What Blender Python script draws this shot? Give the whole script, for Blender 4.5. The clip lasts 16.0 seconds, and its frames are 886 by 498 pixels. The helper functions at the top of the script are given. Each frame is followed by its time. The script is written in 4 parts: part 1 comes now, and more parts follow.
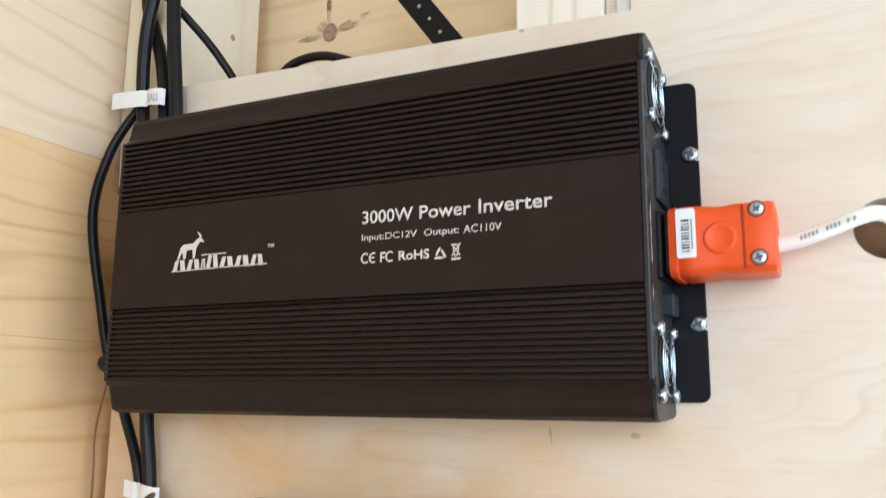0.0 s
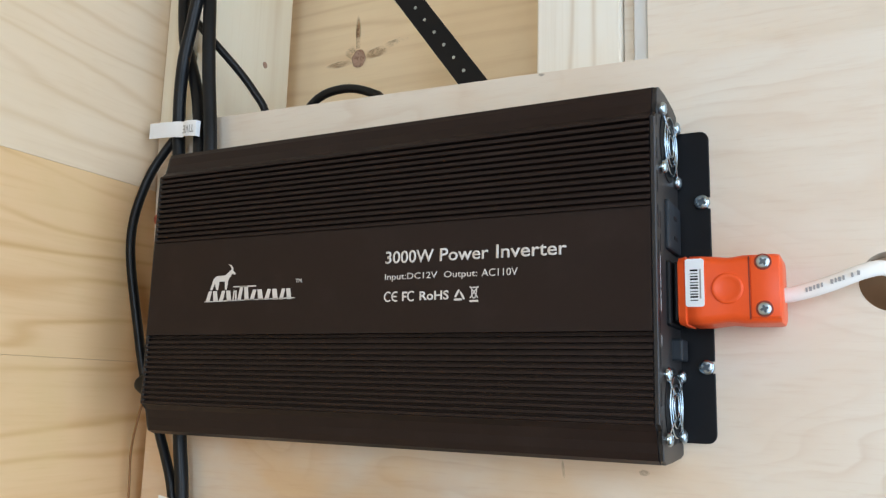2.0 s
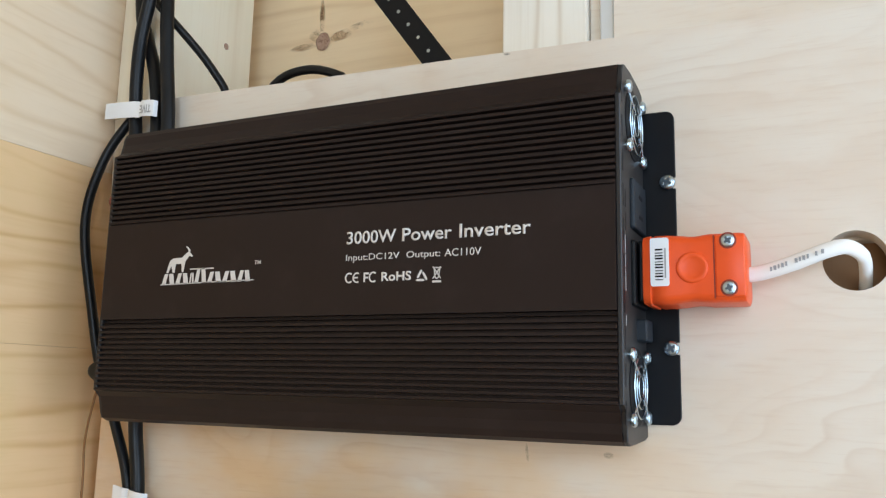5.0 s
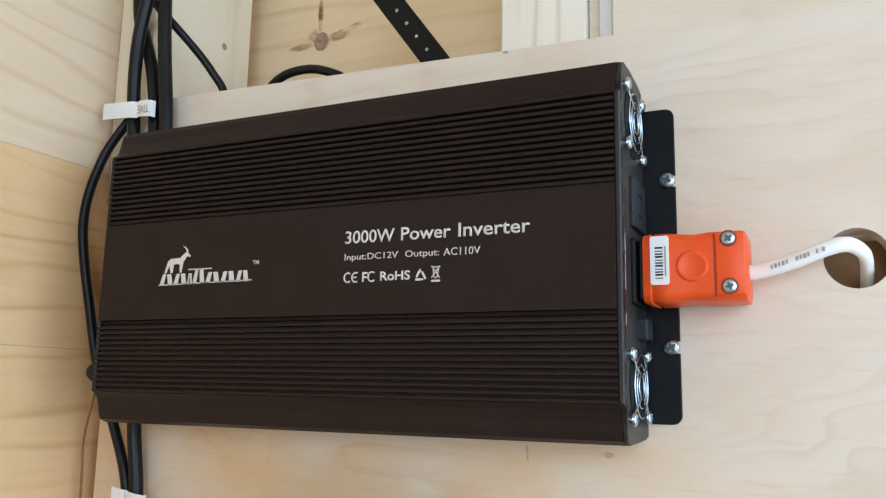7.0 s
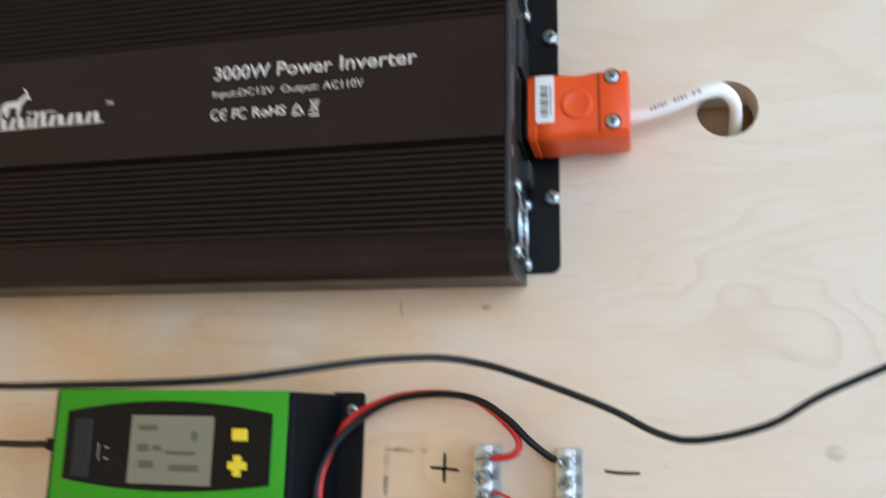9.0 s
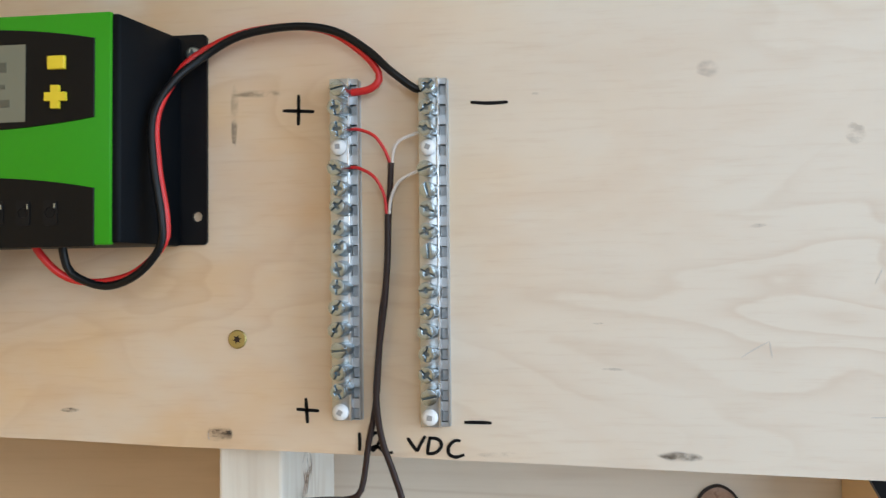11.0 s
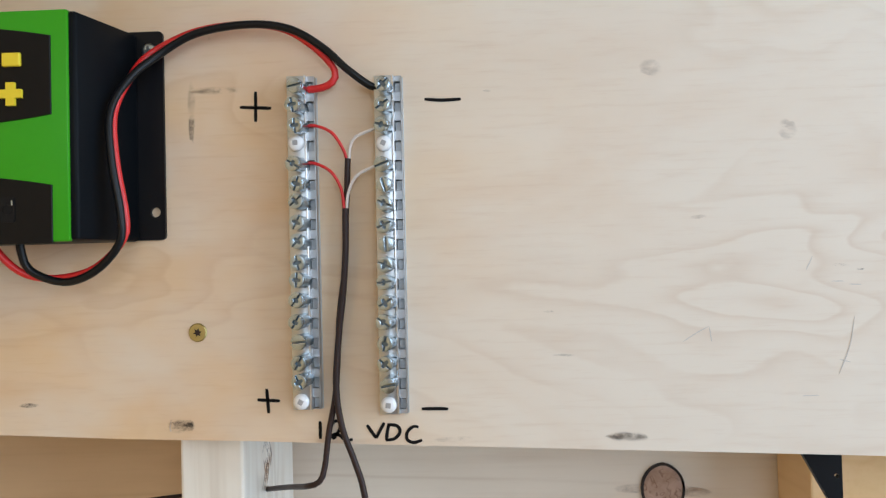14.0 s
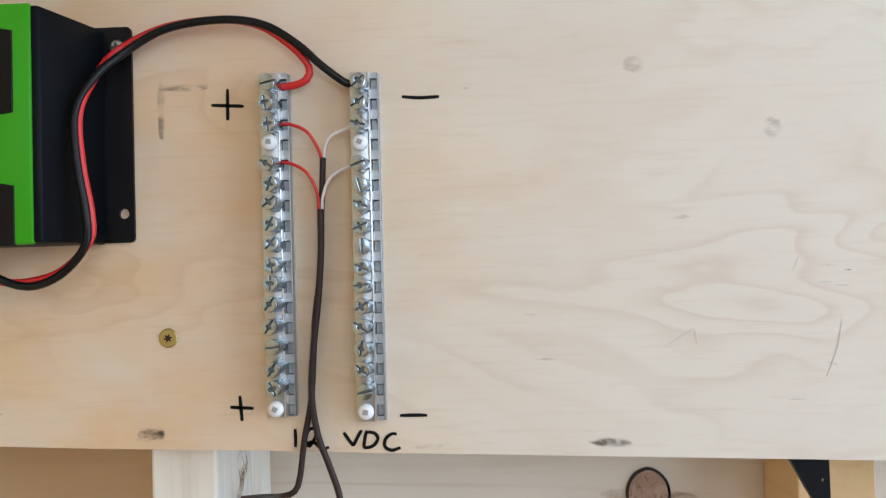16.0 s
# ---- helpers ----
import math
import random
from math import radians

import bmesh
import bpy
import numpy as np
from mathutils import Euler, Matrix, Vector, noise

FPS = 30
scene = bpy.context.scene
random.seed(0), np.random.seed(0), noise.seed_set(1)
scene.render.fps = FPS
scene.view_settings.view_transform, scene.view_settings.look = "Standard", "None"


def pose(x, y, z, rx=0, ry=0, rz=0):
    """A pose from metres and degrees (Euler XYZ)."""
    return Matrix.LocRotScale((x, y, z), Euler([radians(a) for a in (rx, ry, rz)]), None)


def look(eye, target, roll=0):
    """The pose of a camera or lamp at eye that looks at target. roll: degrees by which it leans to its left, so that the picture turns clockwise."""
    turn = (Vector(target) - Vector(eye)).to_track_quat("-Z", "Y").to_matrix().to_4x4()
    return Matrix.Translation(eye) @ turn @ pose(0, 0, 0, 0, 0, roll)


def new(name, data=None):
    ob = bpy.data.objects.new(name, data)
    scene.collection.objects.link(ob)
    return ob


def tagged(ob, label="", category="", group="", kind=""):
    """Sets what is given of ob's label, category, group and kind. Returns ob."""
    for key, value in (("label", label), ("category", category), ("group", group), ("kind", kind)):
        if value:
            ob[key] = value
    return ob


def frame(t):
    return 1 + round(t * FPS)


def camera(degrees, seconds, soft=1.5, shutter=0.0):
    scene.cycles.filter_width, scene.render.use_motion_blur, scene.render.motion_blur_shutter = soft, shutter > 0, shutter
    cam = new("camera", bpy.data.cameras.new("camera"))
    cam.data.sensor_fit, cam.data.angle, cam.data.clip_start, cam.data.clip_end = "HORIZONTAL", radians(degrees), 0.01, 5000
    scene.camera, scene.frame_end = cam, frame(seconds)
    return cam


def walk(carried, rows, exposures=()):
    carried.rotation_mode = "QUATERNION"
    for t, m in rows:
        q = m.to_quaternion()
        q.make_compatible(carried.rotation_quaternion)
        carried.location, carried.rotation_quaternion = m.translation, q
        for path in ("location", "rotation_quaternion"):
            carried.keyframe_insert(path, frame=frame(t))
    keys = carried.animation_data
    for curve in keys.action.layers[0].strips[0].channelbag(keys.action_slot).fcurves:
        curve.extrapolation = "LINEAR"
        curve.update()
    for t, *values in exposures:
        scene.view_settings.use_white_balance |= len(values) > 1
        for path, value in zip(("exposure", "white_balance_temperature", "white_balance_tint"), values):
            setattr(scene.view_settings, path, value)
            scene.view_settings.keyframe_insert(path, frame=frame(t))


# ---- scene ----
cam = camera(56.87, 16.0, soft=1.3, shutter=0.5)
walk(cam, [
    (0, pose(0.0875, -0.4090, 0.2201, 100.436, -0.440, 25.028)),
    (0.5, pose(0.1004, -0.4132, 0.2369, 100.812, -1.451, 25.923)),
    (1, pose(0.1017, -0.4262, 0.2387, 100.668, -1.550, 26.546)),
    (1.5, pose(0.1060, -0.4309, 0.2377, 100.285, -1.609, 26.841)),
    (2, pose(0.1013, -0.4280, 0.2417, 99.850, -1.502, 26.864)),
    (2.5, pose(0.1001, -0.4231, 0.2411, 99.682, -1.194, 24.900)),
    (3, pose(0.0939, -0.4180, 0.2378, 100.025, -1.413, 24.904)),
    (3.5, pose(0.0990, -0.4233, 0.2381, 99.884, -1.514, 25.135)),
    (4, pose(0.1038, -0.4250, 0.2371, 99.795, -1.516, 25.193)),
    (4.5, pose(0.1002, -0.4190, 0.2352, 99.666, -1.364, 24.769)),
    (7, pose(0.0999, -0.4152, 0.2342, 99.752, -1.092, 24.783)),
    (7.5, pose(0.0985, -0.4128, 0.2340, 99.523, -1.184, 24.537)),
    (8, pose(0.0959, -0.4114, 0.2329, 99.518, -1.404, 23.941)),
    (8.5, pose(0.0980, -0.4124, 0.2153, 99.130, -1.899, 23.795)),
    (8.6, pose(0.0955, -0.4063, 0.1921, 101.333, -2.383, 23.019)),
    (8.7, pose(0.0710, -0.4078, 0.1808, 101.513, -1.641, 18.088)),
    (8.9, pose(0.0706, -0.3948, 0.1584, 101.866, -1.281, 14.725)),
    (9, pose(0.0725, -0.3886, 0.1487, 101.957, -0.999, 13.486)),
    (9.5, pose(0.0713, -0.3717, 0.1089, 99.191, -1.389, 10.981)),
    (9.7, pose(0.0666, -0.3658, 0.0860, 98.558, -1.692, 10.623)),
    (9.9, pose(0.0581, -0.3589, 0.0777, 94.603, -1.157, 9.303)),
    (10.2, pose(0.0659, -0.3403, 0.0523, 93.307, -0.495, 8.365)),
    (12.3, pose(0.0838, -0.3485, 0.0552, 90.575, 1.613, 3.295)),
    (12.5, pose(0.0820, -0.3505, 0.0574, 90.943, 1.524, 3.275)),
    (13, pose(0.0807, -0.3511, 0.0569, 91.017, 1.561, 3.313)),
    (13.5, pose(0.0790, -0.3507, 0.0540, 91.436, 1.647, 3.005)),
    (14, pose(0.0775, -0.3525, 0.0536, 91.553, 1.487, 2.732)),
    (14.5, pose(0.0763, -0.3505, 0.0526, 91.602, 1.325, 2.152)),
    (15, pose(0.0746, -0.3513, 0.0549, 91.528, 1.187, 1.776)),
    (15.5, pose(0.0772, -0.3477, 0.0520, 91.841, 1.380, 1.688)),
    (16, pose(0.0805, -0.3426, 0.0538, 91.643, 1.726, 1.806)),
], exposures=[(0.0, 0.18, 6600, 9.5), (1.0, -0.10, 6450, 8.5), (4.5, -0.10, 6380, 8), (8.5, -0.12, 6350, 8.5), (9.3, -0.22, 6180, 9.5), (9.9, -0.34, 6250, 6), (10.6, -0.37, 6400, 7), (12.3, -0.36, 6480, 9), (16.0, -0.35, 6500, 9.8)])

# ---- light: daylight from the right-hand window, fill from an added front window ----
world = bpy.data.worlds.new("sky")
scene.world = world
world.use_nodes = True
sky = world.node_tree.nodes.new("ShaderNodeTexSky")
sky.sky_type, sky.sun_disc = "NISHITA", False
sky.sun_elevation, sky.sun_rotation = radians(35), radians(120)
world.node_tree.links.new(sky.outputs[0], world.node_tree.nodes["Background"].inputs[0])
world.node_tree.nodes["Background"].inputs[1].default_value = 0.12


def window_light(name, m, w, h, watts, colour):
    lamp = bpy.data.lights.new(name, "AREA")
    lamp.shape, lamp.size, lamp.size_y, lamp.energy, lamp.color = "RECTANGLE", w, h, watts, colour
    ob = new(name, lamp)
    ob.matrix_world = m
    return ob


window_light("window_daylight", look((1.02, -0.515, 0.05), (0.0, -0.515, 0.05)), 1.19, 1.76, 19.9, (0.68, 0.93, 1.26))
# Unseen front fill, added to lift the recess above the board.
window_light("front_window_daylight", look((0.56, -1.92, 0.45), (0.40, 0.0, 0.42)), 0.75, 0.80, 12.6, (0.77, 0.95, 1.17))

# ---- helpers of this scene ----
ROOT = {}


def thing(name, loc, label, category, group="", kind=""):
    ob = new(name)
    ob.empty_display_size = 0.01
    ob.location = loc
    ROOT[ob] = Vector(loc)
    return tagged(ob, label, category, group, kind)


def part(name, bm, material, parent=None, label="", smooth=None):
    """Links a bmesh given in world metres as one mesh object under a thing or part."""
    base = ROOT[parent] if parent else Vector()
    bmesh.ops.translate(bm, verts=bm.verts, vec=-base)
    bmesh.ops.recalc_face_normals(bm, faces=bm.faces)
    mesh = bpy.data.meshes.new(name)
    bm.to_mesh(mesh)
    bm.free()
    mesh.materials.append(material)
    if smooth is not None:
        for poly in mesh.polygons:
            poly.use_smooth = True
        mesh.set_sharp_from_angle(angle=radians(smooth))
    ob = new(name, mesh)
    if parent:
        ob.parent = parent
    ROOT[ob] = base
    if label:
        ob["label"] = label
    return ob


def solo(name, bm, material, label, category, group="", kind="", smooth=None):
    return tagged(part(name, bm, material, None, "", smooth), label, category, group, kind)


def box(x0, x1, y0, y1, z0, z1, bevel=0.0, bm=None, seg=2):
    bm = bm or bmesh.new()
    made = bmesh.ops.create_cube(bm, size=1.0)["verts"]
    for v in made:
        v.co = Vector((x0 + (v.co.x + 0.5) * (x1 - x0), y0 + (v.co.y + 0.5) * (y1 - y0), z0 + (v.co.z + 0.5) * (z1 - z0)))
    if bevel:
        edges = list({e for v in made for e in v.link_edges})
        bmesh.ops.bevel(bm, geom=edges, offset=bevel, segments=seg, affect="EDGES", profile=0.5)
    return bm


def prism(outline, y0, y1, holes=(), bm=None, bevel=0.0):
    """A plate whose outline is given as (x, z), from y0 to y1, with holes through it."""
    bm = bm or bmesh.new()
    edges = []
    for loop in (outline, *holes):
        vs = [bm.verts.new((x, y0, z)) for x, z in loop]
        edges += [bm.edges.new((vs[i], vs[(i + 1) % len(vs)])) for i in range(len(vs))]
    if holes:
        faces = [f for f in bmesh.ops.triangle_fill(bm, use_beauty=True, use_dissolve=False, edges=edges)["geom"] if isinstance(f, bmesh.types.BMFace)]
    else:
        faces = [bm.faces.new(vs)]
    ext = bmesh.ops.extrude_face_region(bm, geom=faces)["geom"]
    bmesh.ops.translate(bm, verts=[g for g in ext if isinstance(g, bmesh.types.BMVert)], vec=(0, y1 - y0, 0))
    if bevel:
        rim = [e for e in bm.edges if abs(e.verts[0].co.y - y0) < 1e-6 and abs(e.verts[1].co.y - y0) < 1e-6 and e.calc_face_angle(0) > 1]
        bmesh.ops.bevel(bm, geom=rim, offset=bevel, segments=2, affect="EDGES", profile=0.5)
    return bm


def circle(x, z, r, n=24):
    return [(x + r * math.cos(2 * math.pi * i / n), z + r * math.sin(2 * math.pi * i / n)) for i in range(n)]


def rounded(x0, x1, z0, z1, r, corners=(1, 1, 1, 1), n=6):
    """Rounded rectangle, corners in the order bottom left, bottom right, top right, top left."""
    out = []
    for (cx, cz, a), on in zip(((x0, z0, 180), (x1, z0, 270), (x1, z1, 0), (x0, z1, 90)), corners):
        if not on:
            out.append((cx, cz))
            continue
        mx, mz = cx + (r if cx == x0 else -r), cz + (r if cz == z0 else -r)
        out += [(mx + r * math.cos(radians(a + 90 * i / n)), mz + r * math.sin(radians(a + 90 * i / n))) for i in range(n + 1)]
    return out


def smooth_path(points, step=0.004):
    """Catmull-Rom through the points, resampled."""
    p = [Vector(q) for q in points]
    p = [2 * p[0] - p[1]] + p + [2 * p[-1] - p[-2]]
    out = []
    for a, b, c, d in zip(p, p[1:], p[2:], p[3:]):
        n = max(2, int((c - b).length / step))
        for i in range(n):
            t = i / n
            out.append(0.5 * (2 * b + (c - a) * t + (2 * a - 5 * b + 4 * c - d) * t * t + (3 * b - a - 3 * c + d) * t ** 3))
    out.append(p[-2])
    return out


def tube(points, r, seg=10, step=0.004, bm=None, flat=1.0):
    bm = bm or bmesh.new()
    path = smooth_path(points, step)
    up = Vector((0, -1, 0.01))
    rings = []
    for i, c in enumerate(path):
        d = (path[min(i + 1, len(path) - 1)] - path[max(i - 1, 0)]).normalized()
        side = d.cross(up)
        if side.length < 0.05:
            side = d.cross(Vector((0, 0.05, 1)))
        side.normalize()
        up = side.cross(d).normalized()
        rings.append([bm.verts.new(c + r * (math.cos(2 * math.pi * k / seg) * side + flat * math.sin(2 * math.pi * k / seg) * up)) for k in range(seg)])
    for a, b in zip(rings, rings[1:]):
        for k in range(seg):
            bm.faces.new((a[k], a[(k + 1) % seg], b[(k + 1) % seg], b[k]))
    bm.faces.new(rings[0])
    bm.faces.new(rings[-1])
    return bm


def lathe(x, z, profile, seg=18, bm=None, axis="y"):
    """Turns (radius, height) pairs about an axis; the height runs along y or x."""
    bm = bm or bmesh.new()
    rings = []
    for r, h in profile:
        ring = []
        for k in range(seg):
            a = 2 * math.pi * k / seg
            ring.append(bm.verts.new((x + r * math.cos(a), h, z + r * math.sin(a)) if axis == "y" else (h, x + r * math.cos(a), z + r * math.sin(a))))
        rings.append(ring)
    for a, b in zip(rings, rings[1:]):
        for k in range(seg):
            bm.faces.new((a[k], a[(k + 1) % seg], b[(k + 1) % seg], b[k]))
    bm.faces.new(rings[0])
    bm.faces.new(rings[-1])
    return bm


def slot_bars(x, z, r, y, turn, second=0.8, bm=None, reach=0.94):
    """The sunken cross slot of a screw head, as two thin bars let into its dome; their dark colour is the slot's shade.
    """
    bm = bm or bmesh.new()
    for k, ln in ((0, reach), (90, reach * second)):
        c, s = math.cos(radians(turn + k)), math.sin(radians(turn + k))
        h = (0.10 if reach > 0.8 else 0.15) * r
        q = [(-ln * r, -h), (-0.22 * r, -h * 1.4), (0.22 * r, -h * 1.4), (ln * r, -h), (ln * r, h), (0.22 * r, h * 1.4), (-0.22 * r, h * 1.4), (-ln * r, h)]
        prism([(x + c * u - s * w, z + s * u + c * w) for u, w in q], y - 0.00012 - 0.00004 * (k > 0), y + 0.0008, bm=bm)
    return bm


def pan_screw(x, z, y0, r, height, neck=0.0):
    """Domed screw head standing out from y0 towards the viewer."""
    yh = y0 - neck
    shank = 0.90 if neck else 0.74
    prof = [(r * shank, y0 + 0.001), (r * shank, yh), (r, yh), (r * 1.0, yh - height * 0.55), (r * 0.96, yh - height * 0.78), (r * 0.84, yh - height * 0.93), (r * 0.55, yh - height * 0.985), (r * 0.2, yh - height), (r * 0.02, yh - height)]
    return lathe(x, z, prof, 20)


def screw_part(name, x, z, y0, r, height, turn, parent, label, neck=0.0, second=0.8, lean=None, reach=0.94):
    made = []
    for bm in (pan_screw(x, z, y0, r, height, neck), slot_bars(x, z, r, y0 - neck - height * 0.97, turn, second, None, reach)):
        if lean:
            bmesh.ops.rotate(bm, verts=bm.verts, cent=(x, y0, z), matrix=lean.to_3x3())
        made.append(bm)
    ob = part(name, made[0], ZINC, parent, label, 50)
    part("slot", made[1], SLOT, ob)
    return ob


def combo_screw(x, z, y0, r, height, turn, parent, label, neck, second, lean):
    """Clamp screw: shank, head with a sunken floor, and two halves of the head on either side of a cut slot."""
    yh = y0 - neck
    floor = yh - height * 0.30
    head = lathe(x, z, [(r * 0.95, y0 + 0.001), (r * 0.95, yh + 0.0006), (r * 0.84, yh + 0.0005), (r * 0.84, yh), (r * 0.97, yh - 0.0001), (r, yh - height * 0.1), (r, floor), (r * 0.96, floor - 0.00002)], 20)
    rim = bmesh.new()
    hs = 0.105 * r
    a0 = math.asin(hs / r)
    arc = [(r * 0.985 * math.cos(a0 + (math.pi - 2 * a0) * k / 10), r * 0.985 * math.sin(a0 + (math.pi - 2 * a0) * k / 10)) for k in range(11)]
    half = arc + [(-0.24 * r, hs), (-0.15 * r, hs + second * r), (0.15 * r, hs + second * r), (0.24 * r, hs)]
    for flip in (0, 180):
        c, s = math.cos(radians(turn + flip)), math.sin(radians(turn + flip))
        one = prism([(x + c * u - s * w, z + s * u + c * w) for u, w in half], yh - height, floor + 0.00005, bevel=0.00020)
        mesh = bpy.data.meshes.new("half")
        one.to_mesh(mesh)
        one.free()
        rim.from_mesh(mesh)
        bpy.data.meshes.remove(mesh)
    # The slot floor's darker zinc carries the shade down in the cut.
    disc = prism(circle(x, z, r * 0.95, 16), floor - 0.00004, floor + 0.0002)
    for bm in (head, rim, disc):
        bmesh.ops.rotate(bm, verts=bm.verts, cent=(x, y0, z), matrix=lean.to_3x3())
    ob = part("clamp_screw", head, ZINC, parent, label, 50)
    part("slotted_head", rim, ZINC, ob, "", 30)
    part("slot", disc, CUT, ob)
    return ob


def text_part(words, x, z, width, height, y, material, parent, name="lettering", bold=0.0, turn=0, label=""):
    cu = bpy.data.curves.new(name, "FONT")
    cu.body, cu.size, cu.offset, cu.extrude, cu.resolution_u = words, 1.0, bold, 0.0, 3
    tmp = new("tmp", cu)
    dg = bpy.context.evaluated_depsgraph_get()
    mesh = bpy.data.meshes.new_from_object(tmp.evaluated_get(dg))
    bpy.data.objects.remove(tmp)
    bpy.data.curves.remove(cu)
    co = np.array([v.co[:2] for v in mesh.vertices])
    lo, hi = co.min(0), co.max(0)
    bm = bmesh.new()
    bm.from_mesh(mesh)
    bpy.data.meshes.remove(mesh)
    for v in bm.verts:
        u, w = (v.co.x - lo[0]) / (hi[0] - lo[0]), (v.co.y - lo[1]) / (hi[1] - lo[1])
        if turn == 180:
            u, w = 1 - u, 1 - w
        v.co = Vector((x + u * width, y, z + w * height))
    ext = bmesh.ops.extrude_face_region(bm, geom=list(bm.faces))["geom"]
    bmesh.ops.translate(bm, verts=[g for g in ext if isinstance(g, bmesh.types.BMVert)], vec=(0, -0.00012, 0))
    return part(name, bm, material, parent, label or 'lettering that reads "%s"' % words)


def stroke(points, w, y=0.0, bm=None, lift=0.00025, taper=0.25):
    """A pen stroke of width w on the plane y, slightly raised, through (x, z) points."""
    bm = bm or bmesh.new()
    path = smooth_path([(a, 0, b) for a, b in points], 0.0008)
    rows = []
    for i, c in enumerate(path):
        d = (path[min(i + 1, len(path) - 1)] - path[max(i - 1, 0)]).normalized()
        n = Vector((-d.z, 0, d.x))
        k = i / max(1, len(path) - 1)
        h = 0.5 * w * (1 - taper * abs(2 * k - 1) ** 4) * (1 + 0.12 * noise.noise(c * 900))
        rows.append([bm.verts.new((c.x + n.x * h * q, y - l, c.z + n.z * h * q)) for q, l in ((1, 0), (1, lift), (-1, lift), (-1, 0))])
    for a, b in zip(rows, rows[1:]):
        for k in range(3):
            bm.faces.new((a[k], a[k + 1], b[k + 1], b[k]))
    bm.faces.new(rows[0])
    bm.faces.new(rows[-1])
    return bm


# ---- materials ----
def base_material(name):
    m = bpy.data.materials.new(name)
    m.use_nodes = True
    nt = m.node_tree
    return m, nt, nt.nodes["Principled BSDF"]


def mixc(nt, fac, a, b, mode="MIX"):
    n = nt.nodes.new("ShaderNodeMix")
    n.data_type, n.blend_type = "RGBA", mode
    for sock, v in ((n.inputs[0], fac), (n.inputs[6], a), (n.inputs[7], b)):
        if isinstance(v, (int, float)):
            sock.default_value = v
        elif isinstance(v, tuple):
            sock.default_value = (*v, 1) if len(v) == 3 else v
        else:
            nt.links.new(v, sock)
    return n.outputs[2]


def maths(nt, op, a, b=0.0, c=0.0):
    n = nt.nodes.new("ShaderNodeMath")
    n.operation = op
    for sock, v in zip(n.inputs, (a, b, c)):
        if isinstance(v, (int, float)):
            sock.default_value = v
        else:
            nt.links.new(v, sock)
    return n.outputs[0]


def mapped(nt, scale, shift=(0, 0, 0), turn=(0, 0, 0)):
    tc, mp = nt.nodes.new("ShaderNodeTexCoord"), nt.nodes.new("ShaderNodeMapping")
    mp.inputs["Scale"].default_value, mp.inputs["Location"].default_value = scale, shift
    mp.inputs["Rotation"].default_value = [radians(a) for a in turn]
    nt.links.new(tc.outputs["Object"], mp.inputs[0])
    return mp.outputs[0]


def noisy(nt, vec, scale, detail=3.0, rough=0.5, distort=0.0):
    n = nt.nodes.new("ShaderNodeTexNoise")
    nt.links.new(vec, n.inputs["Vector"])
    n.inputs["Scale"].default_value, n.inputs["Detail"].default_value = scale, detail
    n.inputs["Roughness"].default_value, n.inputs["Distortion"].default_value = rough, distort
    return n.outputs[0]


def ramp(nt, fac, lo, hi):
    n = nt.nodes.new("ShaderNodeMapRange")
    n.interpolation_type = "SMOOTHSTEP"
    nt.links.new(fac, n.inputs[0])
    n.inputs[1].default_value, n.inputs[2].default_value = lo, hi
    return n.outputs[0]


def bump(nt, bsdf, height, strength, distance):
    n = nt.nodes.new("ShaderNodeBump")
    n.inputs["Strength"].default_value, n.inputs["Distance"].default_value = strength, distance
    nt.links.new(height, n.inputs["Height"])
    nt.links.new(n.outputs[0], bsdf.inputs["Normal"])


def wood(name, light, dark, grain="x", rings=9.0, line=0.35, stretch=7.0, size=4.0, seed=0.0, stain=(0.5, 0.35, 0.2), stain_amount=0.25, rough=0.55, plank=False, march=45.0):
    """Bare timber: contour lines of the growth rings, fibres, and broad warm and cool patches."""
    m, nt, bsdf = base_material(name)
    along = {"x": (1 / stretch, 1, 1), "y": (1, 1 / stretch, 1), "z": (1, 1, 1 / stretch)}[grain]
    v = mapped(nt, along, (seed, seed * 0.7, seed * 1.3))
    field = noisy(nt, v, size, 2.0, 0.45, 0.3)
    sep = nt.nodes.new("ShaderNodeSeparateXYZ")
    nt.links.new(mapped(nt, (1, 1, 1)), sep.inputs[0])
    across = sep.outputs[0] if grain == "z" else sep.outputs[2]
    phase = maths(nt, "MULTIPLY_ADD", across, march, maths(nt, "MULTIPLY", field, rings))
    phase = maths(nt, "MULTIPLY_ADD", noisy(nt, v, size * 5, 2.0), 0.35, phase)
    wave = maths(nt, "SINE", maths(nt, "MULTIPLY", phase, 6.283))
    lines = maths(nt, "POWER", maths(nt, "MULTIPLY_ADD", wave, 0.5, 0.5), 9.0)
    fade = ramp(nt, noisy(nt, mapped(nt, along, (seed + 5, 3, 1)), size * 1.7, 2.0), 0.32, 0.62)
    fine_v = mapped(nt, tuple(a * (0.25 if a < 1 else 1.0) for a in along), (seed, 1, 2))
    fibre = noisy(nt, fine_v, 420.0, 3.0, 0.6)
    fibre2 = noisy(nt, fine_v, 90.0, 3.0, 0.6)
    patch = ramp(nt, noisy(nt, mapped(nt, tuple(a ** 0.4 for a in along), (2, seed + 9, 4)), size * 0.9, 4.0, 0.6, 0.8), 0.40, 0.72)
    col = mixc(nt, maths(nt, "MULTIPLY", maths(nt, "MULTIPLY", lines, fade), line), light, dark)
    col = mixc(nt, maths(nt, "MULTIPLY", patch, stain_amount), col, stain)
